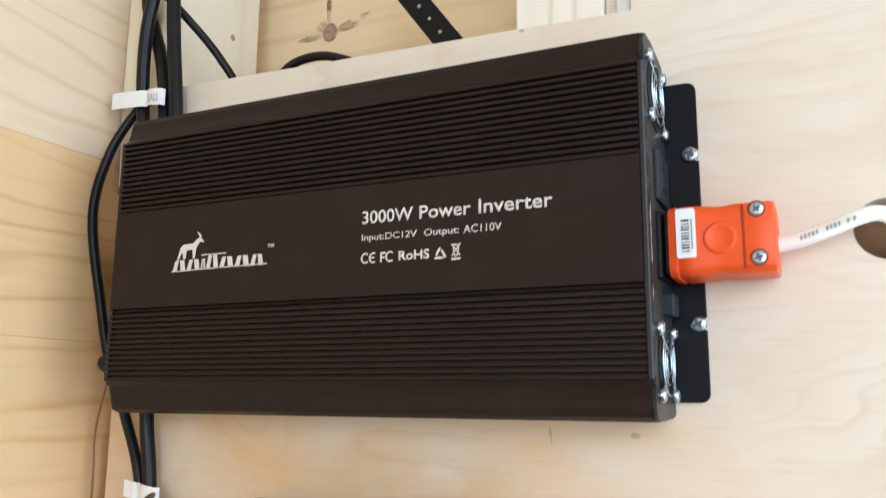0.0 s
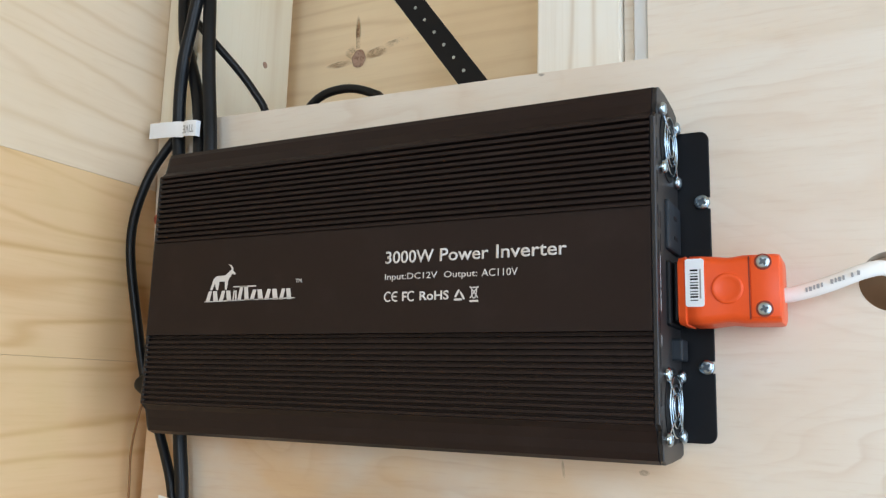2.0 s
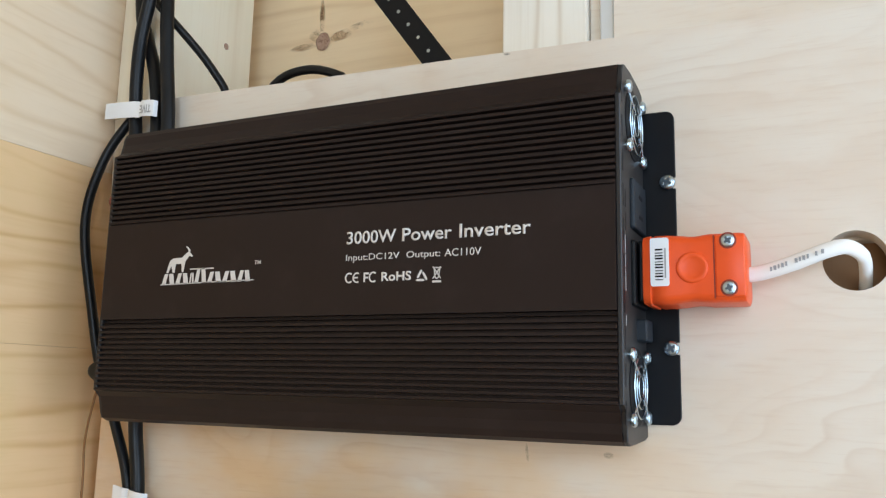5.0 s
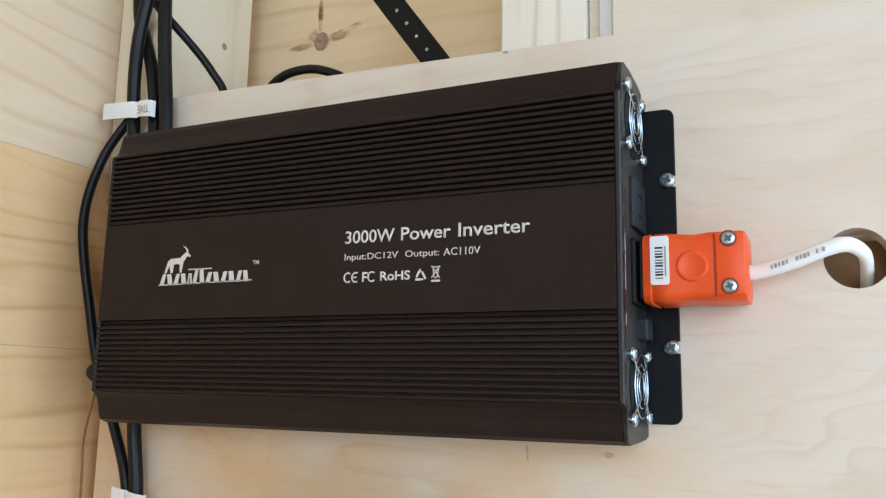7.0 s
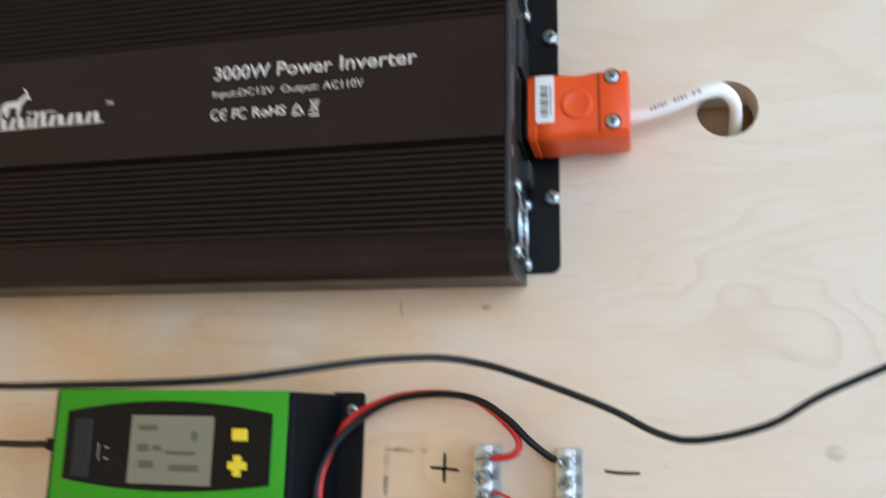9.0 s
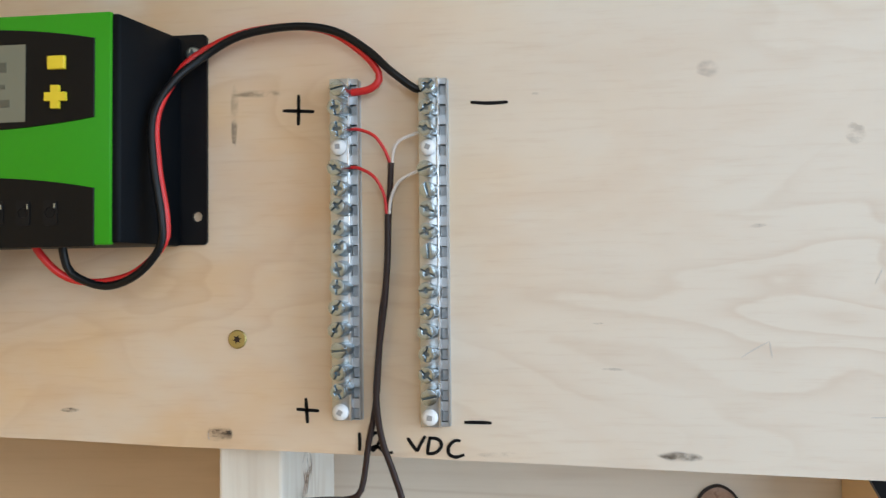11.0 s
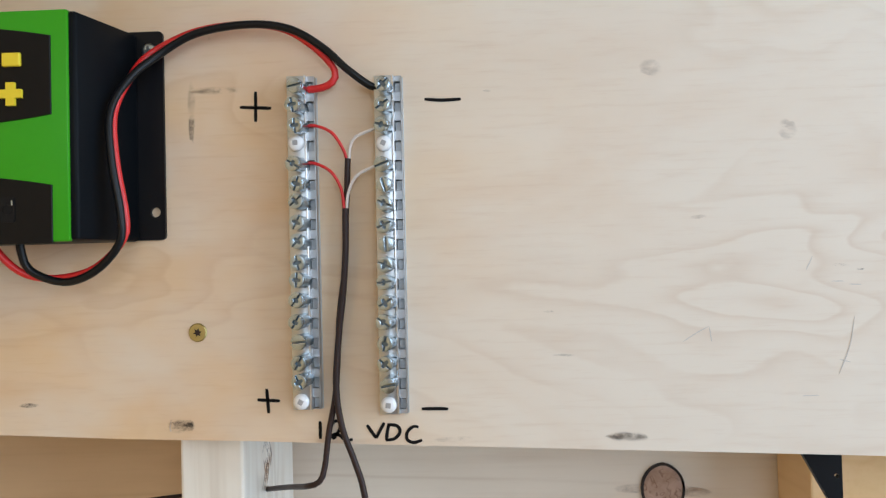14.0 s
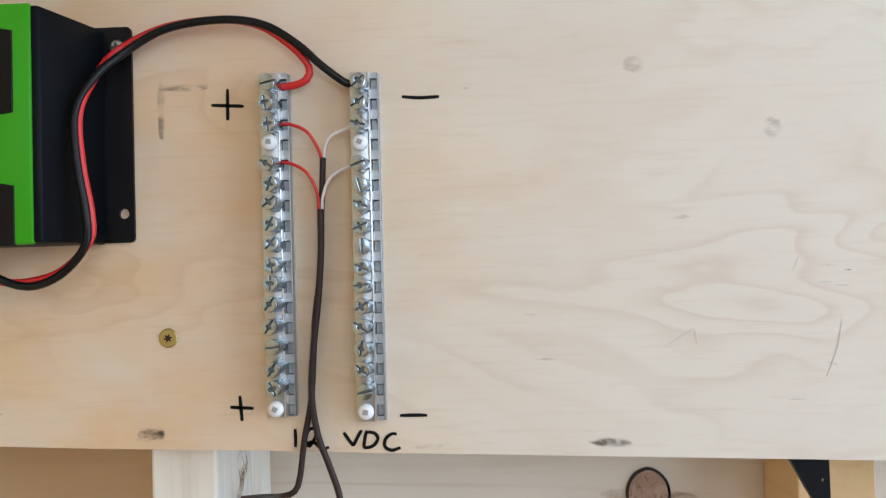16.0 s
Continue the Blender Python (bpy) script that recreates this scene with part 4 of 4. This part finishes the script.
cable_thing("battery_cable", [(-0.296, -0.019, 0.60), (-0.3130, -0.019, 0.5150), (-0.3172, -0.018, 0.4985), (-0.3232, -0.017, 0.4720), (-0.3292, -0.0120, 0.4430), (-0.3285, -0.0090, 0.4033), (-0.318, -0.010, 0.34), (-0.316, -0.010, 0.26)], 0.0046, RUBBER, "thick black battery cable crossing in front of its neighbour", group=G)
cable_thing("battery_cable", [(-0.345, -0.007, 0.62), (-0.3361, -0.007, 0.5054), (-0.3289, -0.006, 0.4783), (-0.3181, -0.006, 0.4471), (-0.3102, -0.008, 0.4011), (-0.3095, -0.010, 0.34), (-0.3085, -0.010, 0.25), (-0.3055, -0.010, 0.2080), (-0.2995, -0.010, 0.1680), (-0.2950, -0.010, 0.10), (-0.293, -0.010, -0.2)], 0.0046, RUBBER, "thick black battery cable running down the corner", group=G)
cable_thing("battery_cable", [(-0.314, -0.012, 0.62), (-0.3065, -0.012, 0.5002), (-0.3040, -0.011, 0.4600), (-0.2985, -0.010, 0.4050), (-0.298, -0.010, 0.34)], 0.0048, RUBBER, "thick black battery cable behind the inverter", group=G)
cable_thing("control_cable", [(-0.330, -0.007, 0.5130), (-0.3180, -0.005, 0.4985), (-0.3090, 0.0, 0.4875), (-0.2985, 0.015, 0.4705), (-0.2905, 0.024, 0.4560), (-0.2840, 0.030, 0.4410), (-0.280, 0.030, 0.41)], 0.0030, RUBBER, "thinner black cable that dives behind the board")
cable_thing("control_cable", [(-0.262, 0.040, 0.425), (-0.2536, 0.040, 0.4437), (-0.2396, 0.040, 0.4535), (-0.2180, 0.040, 0.4550), (-0.1991, 0.040, 0.4490), (-0.1883, 0.040, 0.4415), (-0.18, 0.040, 0.42)], 0.0032, RUBBER, "black cable arching up behind the board")
cable_thing("control_cable", [(-0.3270, -0.006, 0.4230), (-0.3370, -0.008, 0.4150), (-0.3535, -0.013, 0.3857), (-0.3590, -0.0180, 0.3413), (-0.3480, -0.014, 0.2780), (-0.3385, -0.012, 0.2421), (-0.3245, -0.010, 0.2100), (-0.3065, -0.011, 0.1670), (-0.3025, -0.013, 0.11), (-0.302, -0.013, 0.0)], 0.0033, RUBBER, "black cable bowing out beside the inverter")
cable_thing("thin_wire", [(-0.3400, -0.0100, 0.2360), (-0.3440, -0.0095, 0.2240), (-0.3500, -0.0090, 0.1960), (-0.3495, -0.0080, 0.1600), (-0.3490, -0.008, 0.05)], 0.0008, WIRE_TAN, "thin tan wire along the wall corner", 6)
cable_thing("thin_wire", [(-0.341, -0.001, 0.60), (-0.3405, -0.001, 0.50), (-0.3425, -0.001, 0.44), (-0.342, -0.001, 0.40)], 0.0006, RUBBER, "thin black wire on the corner post", 6)


# white tape flags on the cables
def tape_flag(z0, z1, xs, name_label, words=""):
    t = thing("tape_flag", (xs[0], -0.015, z0), name_label, "label tape")
    y = -0.0172
    path = [(xs[0], y + 0.001), (xs[0] + 0.012, y), (xs[1] - 0.019, y - 0.0004), (xs[1] - 0.015, y + 0.0012), (xs[1] - 0.012, y - 0.001), (xs[1] - 0.006, y - 0.0018), (xs[1] - 0.001, y - 0.0008), (xs[1], y + 0.002)]
    bm = bmesh.new()
    rows = []
    for i, (x, yy) in enumerate(path):
        dz = -0.0037 * (x - xs[0]) / (xs[1] - xs[0])
        rows.append([bm.verts.new((x, yy + o, zz + dz)) for zz, o in ((z0, 0), (z1, 0), (z1, 0.0003), (z0, 0.0003))])
    for a, b in zip(rows, rows[1:]):
        for k in range(4):
            bm.faces.new((a[k], a[(k + 1) % 4], b[(k + 1) % 4], b[k]))
    bm.faces.new(rows[0]), bm.faces.new(rows[-1])
    part("tape", bm, PAPER, t, "", 30)
    if words:
        text_part(words, xs[1] - 0.0122, z0 - 0.0008, 0.0100, 0.0056, y - 0.0019, GREY_INK, t, turn=180)


tape_flag(0.4165, 0.4280, (-0.3520, -0.3045), "white paper tape flag wrapped round the black cables", "TIVE")
tape_flag(0.1600, 0.1700, (-0.3140, -0.2860), "white paper tape flag on the lower black cables")

# perforated steel strap
strap = thing("perforated_strap", (-0.115, 0.028, 0.44), "black perforated steel strap running diagonally behind the board", "strap")
a, b = Vector((-0.1052, 0, 0.4290)), Vector((-0.1697, 0, 0.5165))
d = (b - a).normalized()
n = Vector((d.z, 0, -d.x)) * 0.0082
L = (b - a).length
out = [(p.x, p.z) for p in (a - n, a + n, b + n, b - n)]
holes = [circle(a.x + d.x * s, a.z + d.z * s, 0.0013, 10) for s in [0.008 + 0.0126 * i for i in range(8)]]
part("band", prism(out, 0.0215, 0.0228, holes), STEEL_BLACK, strap)
# Zinc discs added in the holes so that they show as bright dots.
for s in [0.008 + 0.0126 * i for i in range(8)]:
    part("rivet", lathe(a.x + d.x * s, a.z + d.z * s, [(0.0014, 0.0224), (0.0012, 0.0213)], 8), ZINC, strap)
solo("corner_bracket", prism([(0.2200, -0.032), (0.2385, -0.032), (0.2385, -0.0650), (0.2350, -0.0600), (0.2290, -0.0490)], 0.030, 0.0335, [circle(0.2360, -0.0440, 0.0011, 10)]), STEEL_BLACK, "black steel angle bracket under the board", "bracket")
solo("shelf_edge", box(0.2452, 0.285, 0.085, Y1 - 0.001, -0.40, -0.035, 0.001), PINE_LEFT, "pine upright panel beside the black bracket", "panel", kind="structure")

# ---- solar charge controller ----
ctl = thing("charge_controller", (-0.143, 0, 0.115), "bright green and black solar charge controller screwed to the board", "charge controller")
CX0, CX1, CZ0, CZ1, CY = -0.2040, -0.0840, 0.0692, 0.1615, -0.0385
bm = box(-0.2065, -0.0812, CY + 0.0012, -0.0016, CZ0 + 0.0006, CZ1 - 0.0004)
for v in bm.verts:
    if v.co.y > -0.01:
        v.co.x += 0.0098 if v.co.x > -0.14 else -0.0098
bmesh.ops.bevel(bm, geom=list(bm.edges), offset=0.0014, segments=2, affect="EDGES", profile=0.5)
part("body", bm, SLATE, ctl, "dark slate metal housing", 40)
part("fascia", box(CX0, CX1, CY, CY + 0.003, CZ0, CZ1, 0.0008), GREEN, ctl, "bright green plastic front", 40)
part("flange", prism(rounded(-0.0760, -0.0600, 0.0704, 0.1623, 0.002, (0, 1, 1, 0)), -0.0017, -0.0001, [circle(-0.0643, 0.0826, 0.0022, 16), circle(-0.0655, 0.1532, 0.0020, 16)]), STEEL_BLACK, ctl, "black mounting flange")
part("flange", prism(rounded(-0.2259, -0.2163, 0.0704, 0.1623, 0.002, (1, 0, 0, 1)), -0.0017, -0.0001, [circle(-0.2217, 0.0824, 0.0022, 16)]), STEEL_BLACK, ctl, "black mounting flange")
screw_part("mounting_screw", -0.0655, 0.1532, -0.0017, 0.0034, 0.0024, 10, ctl, "zinc pan-head screw", 0.0, 1.0, None, 0.6)


def bowed(x0, x1, z_lo, z_hi, bow_lo, bow_hi, n=16):
    f = lambda i: 1 - (2 * i / n - 1) ** 2
    return [(x0 + (x1 - x0) * i / n, z_lo - bow_lo * f(i)) for i in range(n + 1)] + [(x1 - (x1 - x0) * i / n, z_hi + bow_hi * f(i)) for i in range(n + 1)]


lens = part("display_bezel", prism(bowed(-0.1975, -0.0906, 0.1196, 0.1510, 0.0042, 0.0052), CY - 0.0006, CY + 0.001, bevel=0.0003), PLASTIC_BLACK, ctl, "black bowed display surround")
lcd = part("display", box(-0.1622, -0.1194, CY - 0.0008, CY, 0.1185, 0.1495), LCD, lens, "grey-green liquid-crystal display")
for x0, x1, z0, z1 in ((-0.158, -0.148, 0.1425, 0.1450), (-0.158, -0.152, 0.1330, 0.1365), (-0.150, -0.1455, 0.1335, 0.1360), (-0.143, -0.128, 0.1318, 0.1336), (-0.1305, -0.1275, 0.1385, 0.1425), (-0.157, -0.149, 0.1255, 0.1290), (-0.141, -0.126, 0.1245, 0.1275)):
    part("segment", box(x0, x1, CY - 0.0010, CY - 0.0008, z0, z1), LCD_INK, lcd)
part("port_cover", box(-0.1925, -0.1830, CY - 0.0016, CY, 0.1205, 0.1475, 0.0008), SOCKET, lens, "slate-blue port cover at the end of the display")
for x0, x1, z0, z1 in ((-0.1790, -0.1785, 0.1285, 0.1365), (-0.1755, -0.1735, 0.1340, 0.1348), (-0.1755, -0.1735, 0.1290, 0.1298)):
    part("icon", box(x0, x1, CY - 0.0008, CY - 0.0006, z0, z1), GREY_INK, lens)
part("minus_button", box(-0.1096, -0.1022, CY - 0.0022, CY - 0.0004, 0.1388, 0.1442, 0.0005), YELLOW, ctl, "yellow rectangular button")
bm = prism([(-0.1080, 0.1232), (-0.1046, 0.1232), (-0.1046, 0.1262), (-0.1018, 0.1262), (-0.1018, 0.1296), (-0.1046, 0.1296), (-0.1046, 0.1324), (-0.1080, 0.1324), (-0.1080, 0.1296), (-0.1106, 0.1296), (-0.1106, 0.1262), (-0.1080, 0.1262)], CY - 0.0022, CY - 0.0004)
part("plus_button", bm, YELLOW, ctl, "yellow plus-shaped button")
low = part("terminal_cover", prism(bowed(-0.1990, -0.0906, CZ0 - 0.0006, 0.0916, 0.0, 0.0052), CY - 0.0005, CY + 0.001, bevel=0.0003), PLASTIC_BLACK, ctl, "black terminal cover")
for xc in (-0.1660, -0.1543, -0.1425, -0.1312, -0.1200, -0.1086):
    # Terminal wells are raised plates; near-black colour is their inner shade.
    part("terminal_slot", prism(rounded(xc - 0.0030, xc + 0.0030, 0.0772, 0.0872, 0.0012), CY - 0.00085, CY - 0.0003, [circle(xc, 0.0822, 0.0021, 14)]), HOLE_DARK, low)
    part("terminal_screw", lathe(xc, 0.0822, [(0.0020, CY - 0.0003), (0.0019, CY - 0.0007), (0.0008, CY - 0.00075)], 12), STEEL_BLACK, low)
    # Small bright box shaped as the glint at the well's upper right.
    part("terminal_bridge", box(xc + 0.0018, xc + 0.0024, CY - 0.0013, CY - 0.0008, 0.0838, 0.0858), ZINC, low)
for x0, w, z0, h in ((-0.1890, 0.016, 0.1092, 0.0012), (-0.1890, 0.013, 0.1062, 0.0022), (-0.1890, 0.022, 0.1030, 0.0010)):
    part("print_bar", box(x0, x0 + w, CY - 0.0002, CY + 0.0002, z0, z0 + h), GREEN_INK, ctl)
usb = thing("usb_plug", (-0.21, -0.025, 0.1345), "small black plug in the controller's side", "plug")
part("plug_body", box(-0.2175, -0.2068, -0.0285, -0.0215, 0.1315, 0.1378, 0.0015), PLASTIC_BLACK, usb)
part("cord", tube([(-0.2170, -0.025, 0.1347), (-0.235, -0.026, 0.1342), (-0.265, -0.026, 0.135), (-0.300, -0.022, 0.138), (-0.325, -0.016, 0.130)], 0.0017, 8), BROWN, usb, "thin brown cord", 60)

# wires below the controller
def wire_thing(name, pts, r, mat, label, step=0.003):
    return solo(name, tube(pts, r, 10, step), mat, label, "wire", smooth=60)


wire_thing("black_wire", [(-0.1110, -0.026, 0.0720), (-0.1112, -0.026, 0.0680), (-0.1085, -0.024, 0.0585), (-0.0954, -0.022, 0.0531), (-0.0808, -0.024, 0.0574), (-0.0698, -0.026, 0.0684), (-0.0686, -0.027, 0.0806), (-0.0722, -0.0265, 0.1018), (-0.0737, -0.024, 0.1225), (-0.0688, -0.016, 0.1382), (-0.0600, -0.009, 0.1490), (-0.0430, -0.008, 0.1586), (-0.0200, -0.008, 0.1617), (-0.0020, -0.008, 0.1590), (0.0122, -0.0085, 0.1503), (0.0222, -0.009, 0.1408), (0.0320, -0.007, 0.1335), (0.0365, -0.006, 0.1330)], 0.0017, RUBBER, "black wire from the controller to the negative bar")
wire_thing("red_wire", [(-0.1235, -0.026, 0.0720), (-0.1225, -0.026, 0.0685), (-0.1157, -0.024, 0.0600), (-0.1080, -0.0215, 0.0556), (-0.0954, -0.0205, 0.0550), (-0.0815, -0.0215, 0.0590), (-0.0688, -0.0245, 0.0700), (-0.0675, -0.0250, 0.0806), (-0.0711, -0.0247, 0.1018), (-0.0727, -0.0225, 0.1225), (-0.0690, -0.0140, 0.1396), (-0.0635, -0.0065, 0.1510), (-0.0440, -0.0062, 0.1599), (-0.0216, -0.0062, 0.1623), (-0.0040, -0.0062, 0.1592), (0.0100, -0.0065, 0.1494), (0.0168, -0.0065, 0.1408), (0.0156, -0.0065, 0.1358), (0.0110, -0.0062, 0.1336), (0.0050, -0.006, 0.1330)], 0.00158, RED, "red wire from the controller to the positive bar")
wire_thing("black_wire", [(-0.1610, -0.026, 0.0740), (-0.1615, -0.027, 0.0680), (-0.1665, -0.029, 0.0590), (-0.1840, -0.029, 0.0490), (-0.2050, -0.028, 0.0460), (-0.240, -0.022, 0.052), (-0.280, -0.016, 0.070)], 0.0021, RUBBER, "black panel wire looping below the controller")
wire_thing("black_wire", [(-0.1400, -0.026, 0.0740), (-0.1412, -0.027, 0.0680), (-0.1460, -0.029, 0.0600), (-0.1640, -0.029, 0.0560), (-0.1850, -0.027, 0.0530), (-0.205, -0.025, 0.0520), (-0.240, -0.020, 0.062), (-0.280, -0.014, 0.090)], 0.0019, RUBBER, "black wire looping below the controller")
wire_thing("black_wire", [(-0.1530, -0.024, 0.0740), (-0.1545, -0.025, 0.0660), (-0.1680, -0.027, 0.0540), (-0.1850, -0.030, 0.0435), (-0.205, -0.030, 0.0405), (-0.245, -0.024, 0.044), (-0.285, -0.016, 0.060)], 0.0020, RUBBER, "black wire dipping below its neighbours")
wire_thing("red_wire", [(-0.1425, -0.027, 0.0740), (-0.1432, -0.028, 0.0660), (-0.1450, -0.029, 0.0590)], 0.0015, RED, "short red wire end below the controller")
wire_thing("bare_wire", [(-0.1670, -0.031, 0.0730), (-0.1655, -0.032, 0.0660), (-0.1630, -0.032, 0.0590)], 0.0022, ZINC, "bright tinned wire end below the controller")

# cable hanging free in front of the board
HANG = [(-0.300, -0.020, 0.150), (-0.262, -0.045, 0.166), (-0.205, -0.110, 0.170), (-0.150, -0.150, 0.1590), (-0.103, -0.160, 0.1582), (-0.052, -0.155, 0.1606), (-0.010, -0.125, 0.1690), (0.0177, -0.105, 0.1690), (0.0576, -0.092, 0.1557), (0.0766, -0.090, 0.1465), (0.0900, -0.090, 0.1441), (0.1132, -0.090, 0.1496), (0.1311, -0.090, 0.1599), (0.1593, -0.090, 0.1728), (0.200, -0.090, 0.192), (0.270, -0.085, 0.225)]
wire_thing("hanging_cable", HANG, 0.0013, RUBBER, "thin dark cable hanging in front of the board", 0.004)

# ---- terminal bars ----
PITCH = 0.135 / 16


def terminal_bar(x_top, x_bot, z_off, label, seed, longer=0.0):
    rnd = random.Random(seed)
    bar = thing("terminal_bar", (x_bot, 0, 0.0675), label, "terminal bar", "twelve-volt terminal bars")
    at = lambda z: x_bot + (x_top - x_bot) * z / 0.135
    zs = [0.135 - (PITCH + longer / 16) * i + z_off for i in range(17)]
    lo, hi = -0.0036 + z_off - 1.6 * longer, 0.1388 + z_off

    def slanted(bm):
        for v in bm.verts:
            v.co.x += at(v.co.z) - x_bot
        return bm
    bm = box(x_bot - 0.0041, x_bot + 0.0034, -0.0076, -0.0012, lo, hi, 0.0004)
    part("bar", slanted(bm), ALU_BAR, bar, "bare aluminium bar", 40)
    bm = box(x_bot + 0.0035, x_bot + 0.0044, -0.0088, -0.0012, lo, hi, 0.0003)
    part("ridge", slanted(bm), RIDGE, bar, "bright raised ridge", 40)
    bm = box(x_bot + 0.0070, x_bot + 0.0076, -0.0060, -0.0012, lo, hi, 0.0002)
    for i in range(18):
        za = hi - PITCH * i + 0.0012
        box(x_bot + 0.0044, x_bot + 0.0070, -0.0058, -0.0012, max(lo, za - 0.0036), min(hi, za + 0.0002), bm=bm)
    # Each wire hole is a darker box that paints the pit's shade.
    for i in range(17):
        za = hi - PITCH * i - 0.0024
        part("wire_hole", slanted(box(x_bot + 0.0046, x_bot + 0.0069, -0.0042, -0.0013, za - 0.0044, za - 0.0004)), WIRE_HOLE, bar)
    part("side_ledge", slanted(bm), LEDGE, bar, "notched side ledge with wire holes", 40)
    part("base_strip", slanted(box(x_bot - 0.0036, x_bot + 0.0078, -0.0011, -0.0001, lo - 0.0006, hi + 0.0004)), ALU_BAR, bar)
    for i, z in enumerate(zs):
        if i in (3, 16):
            bm = lathe(at(z) - 0.0002, z, [(0.0024, -0.0074), (0.0034, -0.0084), (0.0033, -0.0094), (0.0024, -0.0104), (0.0010, -0.0106)], 20)
            s = part("fixing_screw", bm, WHITE_SCREW, bar, "white-headed square-drive screw", 50)
            t = rnd.uniform(0, 90)
            c = [(at(z) - 0.0002 + 0.0015 * math.cos(radians(t + 45 + 90 * k)), z + 0.0015 * math.sin(radians(t + 45 + 90 * k))) for k in range(4)]
            # Grey plate on the head paints the shade in the square socket.
            part("square_socket", prism(c, -0.01070, -0.0100), GREY_INK, s)
            continue
        neck = rnd.uniform(0.0068, 0.0090)
        xs = at(z) + 0.0235 * (0.0727 - at(z)) + 0.0001 + rnd.uniform(-0.0003, 0.0003)
        zs_ = z + 0.0235 * (0.054 - z) + rnd.uniform(-0.0003, 0.0003)
        lean = Matrix.Rotation(radians(rnd.uniform(-9, -2)), 4, "Z") @ Matrix.Rotation(radians(rnd.uniform(-4, 4)), 4, "X")
        combo_screw(xs, zs_, -0.0076, 0.0033, 0.0021, rnd.uniform(0, 180), bar, "zinc slotted clamp screw", neck - 0.0006, rnd.choice((0.02, 0.25, 0.42)), lean)
    return bar


terminal_bar(0.0000, 0.0000, 0.0, "aluminium positive terminal bar with a row of zinc screws", 3)
terminal_bar(0.0376, 0.0370, -0.0011, "aluminium negative terminal bar with a row of zinc screws", 8, 0.0009)

# light wiring between the bars
wire_thing("thin_red_wire", [(0.0045, -0.005, 0.1175), (0.0075, -0.006, 0.1174), (0.0146, -0.007, 0.1143), (0.0192, -0.006, 0.1076), (0.0211, -0.005, 0.1018)], 0.0007, RED, "thin red lead on the positive bar", 0.002)
wire_thing("thin_red_wire", [(0.0045, -0.005, 0.1015), (0.0075, -0.006, 0.1011), (0.0141, -0.007, 0.0974), (0.0183, -0.006, 0.0899), (0.0194, -0.005, 0.0800)], 0.0007, RED, "thin red lead on the positive bar", 0.002)
wire_thing("thin_white_wire", [(0.0355, -0.005, 0.1156), (0.0335, -0.006, 0.1153), (0.0254, -0.007, 0.1120), (0.0226, -0.006, 0.1080), (0.0217, -0.005, 0.1015)], 0.00065, WIRE_WHITE, "thin white lead on the negative bar", 0.002)
wire_thing("thin_white_wire", [(0.0355, -0.005, 0.0998), (0.0335, -0.006, 0.0994), (0.0250, -0.007, 0.0950), (0.0212, -0.006, 0.0874), (0.0203, -0.005, 0.0795)], 0.00065, WIRE_WHITE, "thin white lead on the negative bar", 0.002)
solo("lamp_cable", tube([(0.0213, -0.005, 0.1030), (0.0206, -0.0045, 0.0900), (0.0198, -0.0035, 0.0800), (0.0188, -0.003, 0.0574), (0.0158, -0.0025, 0.0358), (0.0136, -0.0025, 0.0046), (0.0100, -0.0025, -0.0146), (0.0080, -0.003, -0.0290), (0.0058, -0.004, -0.0348), (0.0, -0.001, -0.0374), (-0.0158, 0.030, -0.0457), (-0.0335, 0.0571, -0.0536)], 0.0013, 10, 0.003), BROWN, "brown twin lighting cable that runs into the post", "cable", smooth=60)
solo("lamp_cable", tube([(0.0199, -0.006, 0.0815), (0.0196, -0.0058, 0.0646), (0.0180, -0.0052, 0.0454), (0.0155, -0.0045, 0.0262), (0.0140, -0.0045, 0.0046), (0.0162, -0.004, -0.0123), (0.0212, -0.004, -0.0267), (0.0251, -0.004, -0.0411), (0.030, -0.004, -0.08), (0.033, -0.004, -0.20)], 0.0014, 10, 0.003), BROWN, "brown twin lighting cable hanging below the bars", "cable", smooth=60)
for z0 in (-0.0655, -0.0685):
    solo("thin_wire", tube([(-0.066, 0.05, z0 + 0.012), (-0.10, 0.05, z0 + 0.008), (-0.16, 0.05, z0 - 0.002), (-0.25, 0.05, z0 - 0.02)], 0.0010, 8), BROWN, "thin dark wire sagging behind the post", "wire", smooth=60)
